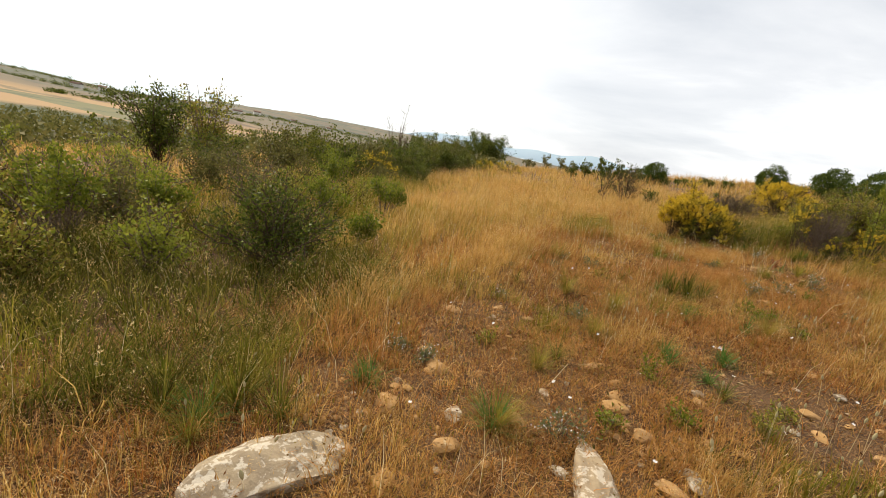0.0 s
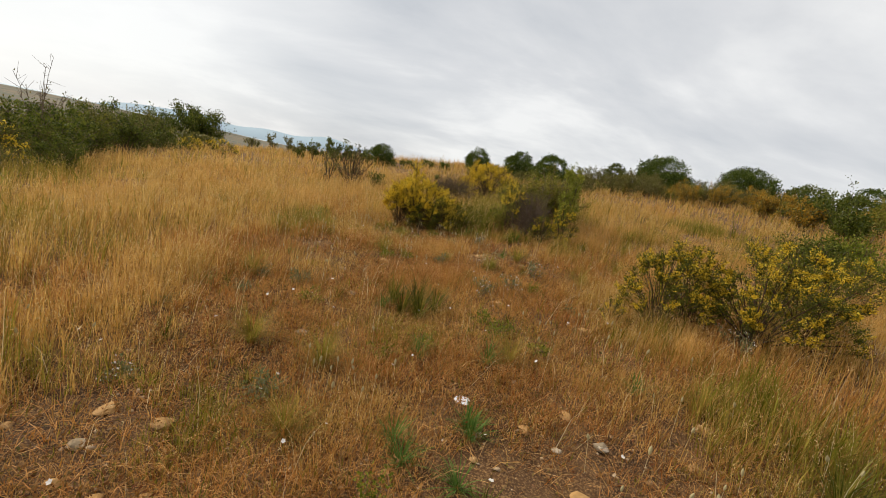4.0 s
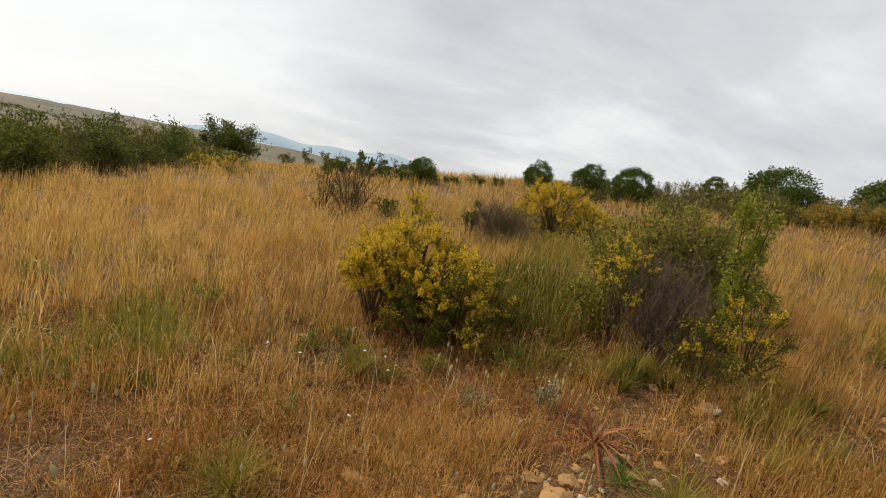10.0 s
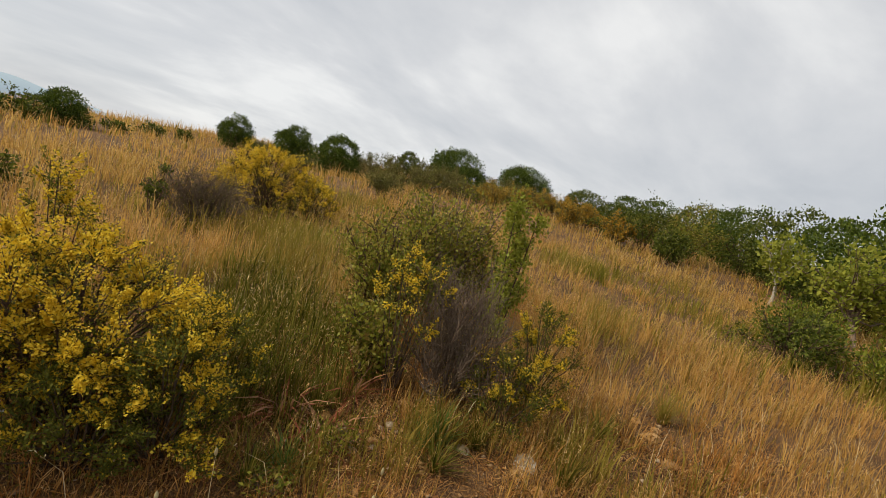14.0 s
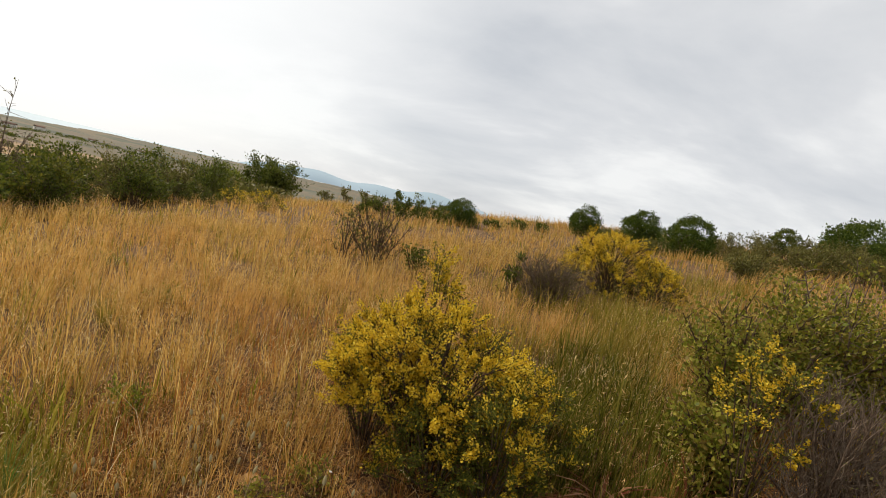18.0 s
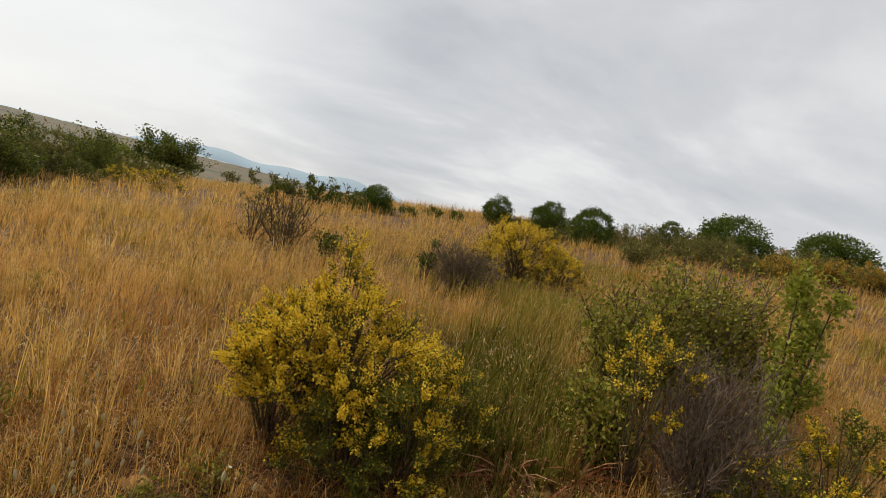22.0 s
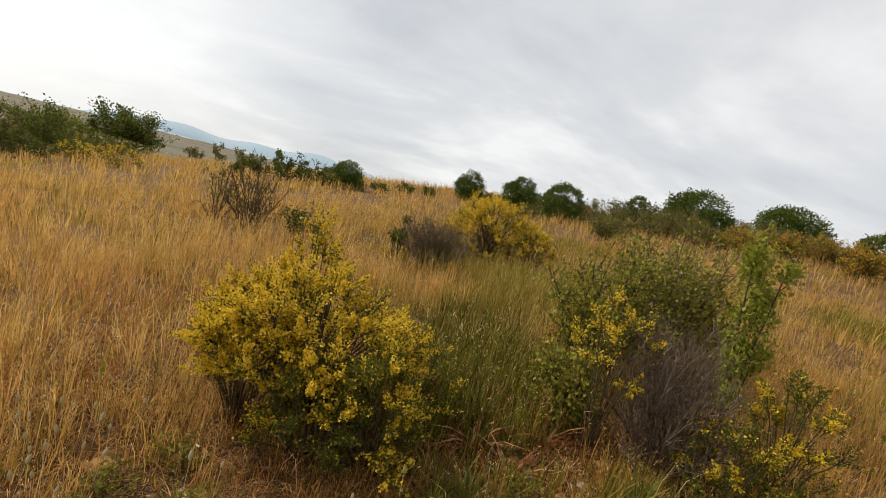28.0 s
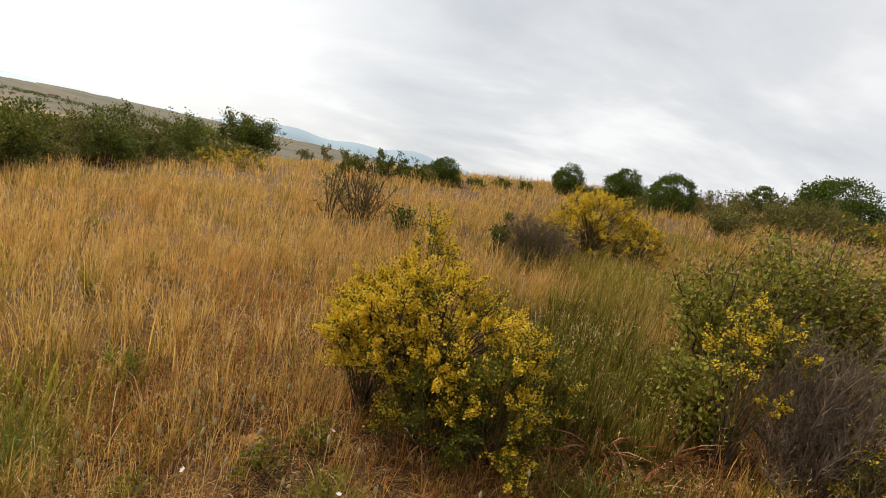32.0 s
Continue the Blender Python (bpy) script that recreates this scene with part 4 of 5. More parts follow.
# the gorse group beside the first part of the walk
for k, (label, x, y, w, h, pads, bloom, bare) in enumerate((
        ("gorse bush with thin stems and some yellow flowers", 2.15, -4.4, 0.75, 0.88, 36, 170, 0.4),
        ("broad gorse bush with yellow flowers on top", 2.95, -4.7, 1.05, 0.95, 50, 200, 0.3),
        ("gorse bush with thin stems between two larger ones", 2.5, -4.35, 0.7, 0.8, 30, 170, 0.4),
        ("spreading gorse bush with yellow flowers at the tips", 3.4, -4.75, 0.95, 0.88, 38, 190, 0.35),
        ("dark gorse bush with few flowers", 3.85, -4.2, 0.85, 0.72, 30, 130, 0.5),
        ("small rounded gorse cushion with yellow flowers", 1.72, -4.35, 0.32, 0.28, 14, 50, 0.3))):
    gorse(label, x, y, w, h, 101 + k, pads=pads, bloom=bloom, green=190 if w > 0.4 else 70, pad=0.08 if w > 0.4 else 0.05, size=0.015 if w > 0.4 else 0.012, low=0.22, bare=bare)
gorse("gorse bush in yellow flower beyond dry grass", 5.8, -3.0, 0.95, 0.66, 108, pads=30, bloom=70, green=80, pad=0.1, size=0.021, low=0.25, bare=0.3)
gorse("small gorse bush in dry grass at the meadow edge", 4.95, -2.85, 0.5, 0.42, 99, pads=14, bloom=60, green=90, pad=0.07, size=0.016, low=0.2, bare=0.4)
# west of the walk
LOW_WEST = ((-5.4, -5.4, 1.3, 0.75), (-6.6, -4.6, 1.5, 0.8), (-7.9, -5.6, 1.5, 0.9), (-5.6, -3.4, 1.1, 0.55), (-8.6, -6.6, 1.4, 0.9), (-9.6, -5.0, 1.6, 1.0), (-6.9, -3.2, 1.3, 0.7), (-8.4, -2.8, 1.5, 0.8), (-4.9, -7.5, 0.8, 0.6), (-7.4, -7.6, 1.2, 0.8), (-9.9, -2.4, 1.6, 1.0), (-6.3, -1.6, 1.0, 0.5), (-5.2, -8.5, 0.9, 0.7))
for k, (x, y, w, h) in enumerate(LOW_WEST):
    shrub("scrub_bush", ("low dark green scrub bush in grass", "thin twiggy scrub bush with olive leaves", "light green scrub bush in tall grass")[k % 3], "bush", x, y, w, h, 170 + k, leaf=(LEAF_BRAMBLE, LEAF_OLIVE, LEAF_YELLOWISH)[k % 3], leaves=(3000, 1600, 1800)[k % 3], leaf_size=0.042, slim=0.55, wood=WOOD_GREY if k % 3 else WOOD_BROWN, stems=18, twigs=10, low=0.15, hollow=0.25, clump=0.055, group="low scrub west of the walk")
shrub("dark_shrub", "spreading dark green shrub with bare outer twigs", "bush", -4.3, -6.55, 1.75, 0.86, 111, leaf=LEAF_DARK, leaves=6500, leaf_size=0.036, slim=0.6, stems=40, twigs=10, low=0.0, hollow=0.3, clump=0.05)
shrub("dark_shrub", "thin shrub with bare twigs and green leaf tips", "bush", -6.0, -7.7, 1.0, 1.05, 112, leaf=LEAF_FRESH, leaves=1800, leaf_size=0.045, slim=0.6, wood=WOOD_GREY, stems=18, twigs=7, low=0.55, hollow=0.3, clump=0.05)
shrub("dark_shrub", "green shrub at the edge of the slope", "bush", -6.6, -6.9, 1.2, 0.9, 113, leaf=LEAF_OLIVE, leaves=2400, leaf_size=0.045, slim=0.6, wood=WOOD_GREY, stems=20, twigs=10, low=0.3, hollow=0.3, clump=0.06)
shrub("hawthorn", "tall dark green hawthorn against the plain", "tree", -15.4, -0.3, 3.3, 2.3, 114, leaf=LEAF_DARK, leaves=6000, leaf_size=0.085, slim=0.6, stems=30, twigs=8, low=0.05, hollow=0.35, clump=0.11, thick=0.025, twig=0.7)
shrub("hawthorn", "open hawthorn with light green leaves", "tree", -13.4, -0.2, 2.2, 2.5, 115, leaf=LEAF_BRAMBLE, leaves=3200, leaf_size=0.075, slim=0.6, wood=WOOD_GREY, stems=18, twigs=10, low=0.15, hollow=0.0, clump=0.1, thick=0.022)
for k, (x, y, w, h) in enumerate(((-6.9, -7.4, 1.0, 0.95), (-6.2, -6.5, 0.8, 0.8), (-5.3, -4.6, 0.8, 0.75), (-4.9, -3.4, 0.7, 0.7), (-9.4, -7.0, 1.2, 1.3), (-3.9, -5.5, 0.5, 0.5), (-6.6, -2.6, 0.9, 0.9), (-8.0, -0.8, 1.0, 1.0))):
    shrub("green_shoots", "thin shrub with bright green flat leaf tops", "bush", x, y, w, h, 185 + k, leaf=LEAF_FRESH, leaves=1500, leaf_size=0.045, slim=0.6, wood=WOOD_GREY, stems=10, twigs=9, low=0.62, hollow=0.2, clump=0.05, round_top=0.9, group="green shoots in the western scrub")
WEST = ((-11.7, -1.1, 2.1, 1.5), (-10.2, -0.4, 1.8, 1.2), (-9.0, 0.8, 1.7, 1.0), (-11.0, 1.6, 2.0, 1.5), (-12.6, 2.4, 2.0, 1.4), (-9.6, 3.0, 1.8, 1.2), (-8.4, 3.6, 2.0, 1.25), (-10.4, 5.0, 2.2, 1.55), (-9.2, 5.9, 1.9, 1.35), (-10.4, 7.6, 2.0, 1.5), (-9.8, 9.4, 2.0, 1.35), (-11.6, 10.6, 2.2, 1.5), (-11.0, 12.4, 2.2, 1.5), (-12.8, 13.4, 2.4, 1.7), (-12.2, 8.8, 2.2, 1.6), (-13.6, 5.4, 2.2, 1.6), (-12.0, 16.0, 2.4, 1.7), (-13.4, 18.5, 2.6, 1.9), (-8.6, -4.0, 1.5, 0.95), (-7.6, -2.2, 1.3, 0.75), (-7.0, 1.6, 1.2, 0.7))
hedge = []
for k, (x, y, w, h) in enumerate(WEST):
    if k < 7:
        hedge.append((shrub("hedge_shrub", "dense dark scrub bush on the western edge", "bush", x, y, 2.0, 1.3, 120 + k, leaf=(LEAF_DARK, LEAF_OLIVE, LEAF_DARK, LEAF_GORSE)[k % 4], leaves=2800, leaf_size=0.07, slim=0.6, wood=WOOD_BROWN if k % 3 else WOOD_GREY, stems=16, twigs=7, low=0.0, hollow=0.35, clump=0.09, twig=0.8, group="scrub on the western edge")))
    else:
        copy_thing(hedge[(k * 3) % 7], pose(x, y, float(ground_z(x, y)) - 0.03, 0, 0, k * 83) @ Matrix.Diagonal((w / 2.0, w / 2.0, h / 1.3, 1)))
rng_h = np.random.default_rng(66)
for k in range(24):
    q = k / 23
    x, y = -8.3 - 4.2 * q + rng_h.normal(0, 0.8), 1.5 + 16 * q + rng_h.normal(0, 0.8)
    f = rng_h.uniform(0.6, 0.95)
    copy_thing(hedge[int(rng_h.integers(0, 7))], pose(x, y, float(ground_z(x, y)) - 0.03, 0, 0, rng_h.uniform(0, 360)) @ Matrix.Diagonal((f, f, f * 0.74, 1)))
shrub("bare_bush", "tall bush with bare dead twigs above its leaves", "bush", -10.4, 6.05, 1.9, 2.6, 145, leaf=LEAF_OLIVE, leaves=160, leaf_size=0.06, slim=0.6, wood=WOOD_GREY, stems=14, twigs=14, low=0.3, hollow=0.0, clump=0.07, round_top=0.5, thick=0.016)
for k, (x, y, w, h) in enumerate(((-8.7, 2.2, 1.2, 0.85), (-8.1, 13.5, 1.7, 0.62), (-9.4, 13.6, 1.0, 0.6))):
    gorse("small yellow-flowering gorse among the western scrub", x, y, w, h, 150 + k, pads=26, bloom=60, green=60, pad=0.15, size=0.032, low=0.2, bare=0.25)
shrub("broadleaf_bush", "large dark green bush on the western brow", "bush", -13.6, 25.0, 4.2, 2.3, 155, leaf=LEAF_DARK, leaves=9450, leaf_size=0.119, slim=0.6, stems=39, twigs=7, low=0.05, hollow=0.45, clump=0.14)
shrub("broadleaf_bush", "green bush beside the large bush on the brow", "bush", -16.6, 25.4, 3.0, 1.8, 156, leaf=LEAF_FRESH, leaves=3600, leaf_size=0.13, slim=0.6, stems=22, twigs=10, low=0.05, hollow=0.4, clump=0.13)
for k, (x, y, w, h) in enumerate(((-8.6, 24.0, 0.8, 1.3), (-7.6, 24.4, 0.8, 1.2), (-9.8, 24.2, 1.2, 1.0), (-6.4, 22.0, 1.2, 0.7))):
    shrub("sapling", "thin leafy sapling on the western brow", "bush", x, y, w, h, 160 + k, leaf=LEAF_OLIVE, leaves=350, leaf_size=0.11, slim=0.6, stems=5, twigs=7, low=0.2, hollow=0.0, clump=0.07, round_top=0.6, group="saplings on the brow")

# ---- grass ----
def stalks(name, label, material, x, y, height, lean, bend, width, head, seed, heads_of=None, spikelets=4):
    """Bent tapering stalks that lean along lean (n, 2), each with a narrow seed head of relative size head at its tip (0: none)."""
    rng = np.random.default_rng(seed)
    n = len(x)
    foot = np.stack([x, y, ground_z(x, y) - 0.01], -1)
    lean = np.concatenate([lean, np.zeros((n, 1))], 1)
    side_th = rng.uniform(0, 6.283, n)
    side = np.stack([np.cos(side_th), np.sin(side_th), 0 * side_th], -1)
    h, b, w = height[:, None], bend[:, None], width[:, None]
    up = np.array([0, 0, 1.0])
    rise = np.maximum(1 - 0.4 * b * b, 0.12)
    mid = foot + up * h * 0.55 * np.sqrt(rise) + lean * h * b * 0.3
    tip = foot + up * h * rise + lean * h * b
    d = unit(tip - mid)
    # small spikelets on the upper stalk
    on = head > 0
    hl, hw = (h * head[:, None])[on], w[on] * 0.95 + 0.0009
    heads = []
    for k in np.linspace(0, 1, spikelets):
        a = tip[on] - d[on] * hl * (1.1 * k - 0.1)
        o = unit(rng.normal(0, 1, (len(a), 3)) + np.array([0, 0, 0.8])) * hl * 0.32
        s_ = unit(np.cross(o, d[on] + rng.normal(0, 0.3, (len(a), 3)))) * hw
        heads.append(np.stack([a, a + o * 0.5 + s_, a + o], 1))
    heads = np.concatenate(heads).reshape(-1, 3)
    v = np.stack([foot - side * w, foot + side * w, mid - side * w * 0.85, mid + side * w * 0.85, tip], 1)
    o = (np.arange(n) * 5)[:, None]
    body = np.concatenate([o + np.array([[0, 1, 3]]), o + np.array([[0, 3, 2]]), o + np.array([[2, 3, 4]])])
    f = np.concatenate([body, 5 * n + np.arange(len(heads)).reshape(-1, 3)])
    ob = mesh_object(name, np.concatenate([v.reshape(-1, 3), heads]), f, material)
    if heads_of and len(heads):
        ob.data.materials.append(heads_of)
        ob.data.polygons.foreach_set("material_index", (np.arange(len(f)) >= 3 * n).astype(np.int32))
    return tagged(ob, label, "grass", kind="stuff")


GREEN_SPOTS = ((5.2, 0.6, 0.8), (6.8, -0.4, 0.9), (8.6, 1.6, 1.2), (7.4, 2.6, 0.9), (1.6, -1.2, 0.35), (2.3, -1.5, 0.3), (0.9, -1.0, 0.3), (-3.5, -8.0, 0.85), (-3.2, -8.75, 0.5), (-4.6, -7.6, 1.3), (-3.6, -6.4, 0.6), (1.0, 0.6, 0.75), (1.1, 1.8, 0.9), (1.9, 3.6, 1.2), (3.2, 1.6, 1.0), (4.2, 4.0, 1.0), (2.6, 3.0, 0.8), (0.75, -0.2, 0.6), (0.9, -0.7, 0.4), (1.6, 4.6, 0.8), (-0.3, -5.0, 0.45), (0.4, -7.6, 0.45), (7.6, -2.0, 1.4), (4.5, 7.0, 1.6), (-6.5, -4.0, 2.4), (2.0, -6.8, 0.6), (-8.0, 1.0, 2.2), (-1.5, -6.2, 0.45), (-1.9, -1.2, 0.4), (-6.5, -7.0, 2.2))

CLEAR = ((0.5, -6.85, 0.5), (-0.72, -7.1, 0.3), (0.1, -6.7, 0.3), (1.1, -6.4, 0.3), (-1.6, -2.45, 0.4), (0.8, -2.25, 0.4), (3.2, -1.5, 0.35), (-1.2, -6.9, 0.3), (2.4, -2.6, 0.3), (8.6, 2.2, 0.8), (-1.85, -9.05, 0.45), (-0.66, -8.3, 0.25), (-1.95, -8.1, 0.3), (0.78, -2.3, 0.25), (1.07, -1.85, 0.2), (0.86, -0.75, 0.2), (1.28, -0.62, 0.16), (1.3, -0.95, 0.2), (-0.5, -1.15, 0.3), (0.2, -1.4, 0.24), (0.85, -1.15, 0.3), (-0.95, -1.35, 0.2), (1.5, -1.35, 0.28), (1.9, -1.75, 0.25), (2.5, -1.6, 0.25), (1.3, -1.6, 0.2), (2.9, -2.2, 0.2))


def greenness(x, y):
    g = 0.35 * wave(x, y, 21, 2.6) + 0.35 * wave(x, y, 22, 0.8) - 0.35
    for cx, cy, r in GREEN_SPOTS:
        g = g + 1.1 * np.exp(-((x - cx) ** 2 + (y - cy) ** 2) / (r * r))
    return g


def scatter(seed, lo, hi, count, bareness=1.1):
    """count places between lo and hi metres from the walk, thinner on bare spots, within the fan that is ever in view."""
    rng = np.random.default_rng(seed)
    xs, ys = [], []
    while sum(map(len, xs)) < count:
        m = count * 2
        x, y = rng.uniform(-hi - 1, hi + 1, m), rng.uniform(-11.0, hi - 2.5, m)
        d = from_walk(x, y)
        bare = 0.55 * wave(x, y, 31, 0.45) + 0.5 * wave(x, y, 32, 1.7) + 0.42 + 0.4 * step(0.8, 2.5, d)
        for cx, cy, r in CLEAR:
            bare = bare - bareness * np.exp(-((x - cx) ** 2 + (y - cy) ** 2) / (r * r))
        ok = (d >= lo) & (d < hi) & (y > -10.2 + 0.12 * np.abs(x + 0.8)) & (rng.uniform(-1.1, 0.9, m) < bare)
        xs.append(x[ok])
        ys.append(y[ok])
    return np.concatenate(xs)[:count], np.concatenate(ys)[:count]


def meadow():
    """Tufts of stalks that fan out from a common foot; green blades low among the straw."""
    bands = ((0.0, 1.2, 7200, 12, 0.0013, 0.032, 300), (1.2, 2.6, 6000, 13, 0.0014, 0.03, 301), (2.6, 6.0, 6400, 16, 0.0019, 0.04, 302), (6.0, 12.0, 6000, 12, 0.0036, 0.07, 303), (12.0, 31.0, 5400, 10, 0.0085, 0.14, 304))
    for lo, hi, tufts, per, wide, spread, seed in bands:
        rng = np.random.default_rng(seed + 50)
        cx, cy = scatter(seed, lo, hi, tufts)
        n = tufts * per
        off = rng.normal(0, 1, (n, 2))
        x, y = np.repeat(cx, per) + off[:, 0] * spread, np.repeat(cy, per) + off[:, 1] * spread
        lean = unit(off + rng.normal(0, 0.6, (n, 2)) )
        d = from_walk(x, y)
        own = np.repeat(rng.uniform(0.6, 1.25, tufts), per)
        g = np.repeat(greenness(cx, cy) + rng.normal(0, 0.22, tufts), per)
        west = step(-2.4, -3.0, x) * step(-5.5, -6.5, y) * step(-9.3, -8.9, y + 0.3 * wave(x, y, 35, 0.8))
        lush = np.maximum(west, step(1.0, 0.5, (x - 1.0) ** 2 / 0.6 + (y - 0.2) ** 2 / 2.2))
        short = np.maximum(np.exp(-((x - 4.2) / 3.2) ** 2 - ((y + 2.3) / 1.5) ** 2), 0.85 * np.exp(-((x - 7.5) / 3.4) ** 2 - ((y - 0.8) / 2.2) ** 2))
        for sx, sy, rx, ry in ((-0.8, -1.5, 1.0, 0.7), (1.6, -1.9, 1.6, 0.7)):
            short = np.maximum(short, 0.95 * np.exp(-((x - sx) / rx) ** 2 - ((y - sy) / ry) ** 2))
        tall = 0.11 + 0.04 * step(-6.8, -4.0, y) + 0.24 * step(0.9, 3.2, d) * (1 - 0.7 * short) + 0.06 * wave(x, y, 33, 1.5) + 0.05 * west
        height = np.clip(tall, 0.08, 0.6) * own * rng.uniform(0.45, 1.2, n)
        bend = np.abs(rng.normal(0.05, 0.3, n)) + 0.04 + 0.25 * step(2.2, 0.6, d) * rng.uniform(0, 1, n)
        width = wide * np.clip(rng.lognormal(-0.08, 0.5, n), 0.4, 2.6)
        head = np.where(rng.uniform(0, 1, n) < 0.6, rng.uniform(0.16, 0.4, n), 0.0)
        green = g > 0.42
        under = ~green & (rng.uniform(0, 1, n) < 0.1 + 0.04 * step(4.0, 9.0, d) + 0.5 * np.clip(g + 0.25, 0, 0.7))
        red_field = np.repeat(0.7 * wave(cx, cy, 41, 1.6) + 0.82 - from_walk(cx, cy) * 0.27 + rng.normal(0, 0.3, tufts), per)
        red = ~green & ~under & (red_field > 0.15)
        gold = ~green & ~under & ~red
        blades = green | under
        height = np.where(under, height * 0.6, height) * (1 - 0.15 * west)
        bend = bend + 0.35 * west
        for sel, name, label, mat, k in ((gold, "dry_grass", "dry golden meadow grass with thin seed heads", STRAW, 1.0), (red, "withered_grass", "short reddish withered grass", STRAW_RED, 0.8), (blades & (lush < 0.5), "green_grass", "fresh green grass growing among dry stalks", GRASS_GREEN, 1.05), (blades & (lush >= 0.5), "lush_grass", "dense dark green grass below the scrub", GRASS_LUSH, 1.05)):
            if sel.sum():
                stalks(name, label, mat, x[sel], y[sel], height[sel] * k, lean[sel], bend[sel] * (1.3 if k < 1 else 1.0), width[sel] * (1.5 if k > 1 else 1.0), head[sel] * (0.7 if k > 1 else 1) * (rng.uniform(0, 1, sel.sum()) < (0.45 if k > 1 else 1)), seed + 9, HEADS_RED if mat is STRAW_RED else HEADS)
    # thinner growth behind the start of the walk
    rng = np.random.default_rng(370)
    n = 24000
    th, r = rng.uniform(3.0, 6.4, n), 9 * np.sqrt(rng.uniform(0, 1, n))
    x, y = -0.8 + r * np.cos(th), -10.1 + r * np.sin(th)
    a = rng.uniform(0, 6.283, n)
    stalks("dry_grass", "dry golden meadow grass with thin seed heads", STRAW, x, y, rng.uniform(0.12, 0.4, n), np.stack([np.cos(a), np.sin(a)], -1), rng.uniform(0.05, 0.9, n), rng.uniform(0.002, 0.006, n), np.zeros(n), 371)
    # single tall pale oat stalks
    rng = np.random.default_rng(380)
    x, y = scatter(381, 0.3, 5.0, 1300)
    n = len(x)
    th = rng.uniform(0, 6.283, n)
    stalks("oat_stalks", "tall pale oat stalks standing singly", STRAW_PALE, x, y, rng.uniform(0.25, 0.5, n), np.stack([np.cos(th), np.sin(th)], -1), rng.uniform(0.05, 0.9, n), rng.uniform(0.0011, 0.0018, n), rng.uniform(0.06, 0.2, n), 382)
    # fallen straw on the soil
    rng = np.random.default_rng(390)
    for name, label, mat, count, seed in (("straw_litter", "fallen reddish straw lying on the soil", STRAW_RED, 40000, 391), ("straw_litter", "fallen pale straw lying on the soil", HEADS_RED, 46000, 392)):
        x, y = scatter(seed, 0.0, 3.4, count, 0.45)
        th = rng.uniform(0, 6.283, count)
        stalks(name, label, mat, x, y, rng.uniform(0.05, 0.2, count), np.stack([np.cos(th), np.sin(th)], -1), rng.uniform(0.7, 2.0, count), rng.uniform(0.0008, 0.0026, count), np.zeros(count), seed + 5)

    # dried weeds with small curled leaves
    plants, per = 8200, 14
    cx, cy = scatter(396, 0.0, 3.2, plants, 0.45)
    n = plants * per
    tall = np.repeat(rng.uniform(0.03, 0.13, plants), per)
    off = rng.normal(0, 1, (n, 2)) * 0.032
    x, y = np.repeat(cx, per) + off[:, 0], np.repeat(cy, per) + off[:, 1]
    c = np.stack([x, y, ground_z(x, y) + tall * rng.uniform(0.05, 1.0, n)], -1)
    v, f = leaves_mesh(rng, c, np.concatenate([off * 20, rng.uniform(0.0, 1.0, (n, 1))], 1), 0.022, 0.007)
    tagged(mesh_object("dried_weeds", v, f, WEEDS), "dried reddish weeds with small curled leaves", "weeds", kind="stuff")
    # gravel in the soil
    m = 7000
    x, y = scatter(398, 0.0, 4.0, m, -0.6)
    ico = np.array([(0, 0, 1), (0.9, 0, 0.1), (0.1, 0.85, 0), (-0.8, 0.2, 0.15), (-0.1, -0.9, 0.05), (0.3, 0.2, -0.7)])
    tri = np.array([(0, 1, 2), (0, 2, 3), (0, 3, 4), (0, 4, 1), (5, 2, 1), (5, 3, 2), (5, 4, 3), (5, 1, 4)])
    size = np.clip(rng.lognormal(-4.5, 0.5, m), 0.005, 0.03)
    th = rng.uniform(0, 6.283, m)
    p = ico[None] * rng.uniform(0.6, 1.3, (m, 6, 1)) * size[:, None, None] * np.array([1.2, 0.9, 0.6])
    p = np.stack([p[..., 0] * np.cos(th)[:, None] - p[..., 1] * np.sin(th)[:, None], p[..., 0] * np.sin(th)[:, None] + p[..., 1] * np.cos(th)[:, None], p[..., 2]], -1)
    p = p + np.stack([x, y, ground_z(x, y)], -1)[:, None]
    tagged(mesh_object("gravel", p.reshape(-1, 3), (tri[None] + 6 * np.arange(m)[:, None, None]).reshape(-1, 3), GRAVEL), "loose ochre gravel in the soil", "gravel", kind="stuff")
    # dead leaves and low weeds on the soil
    x, y = scatter(394, 0.0, 3.8, 46000, 0.45)
    n = len(x)
    c = np.stack([x, y, ground_z(x, y) + rng.uniform(0.0, 0.045, n)], -1)
    v, f = leaves_mesh(rng, c, np.concatenate([rng.normal(0, 1, (n, 2)), rng.uniform(-0.2, 0.8, (n, 1))], 1), 0.03, 0.012)
    tagged(mesh_object("leaf_litter", v, f, LITTER), "dead leaves and low weeds covering the soil", "litter", kind="stuff")


meadow()

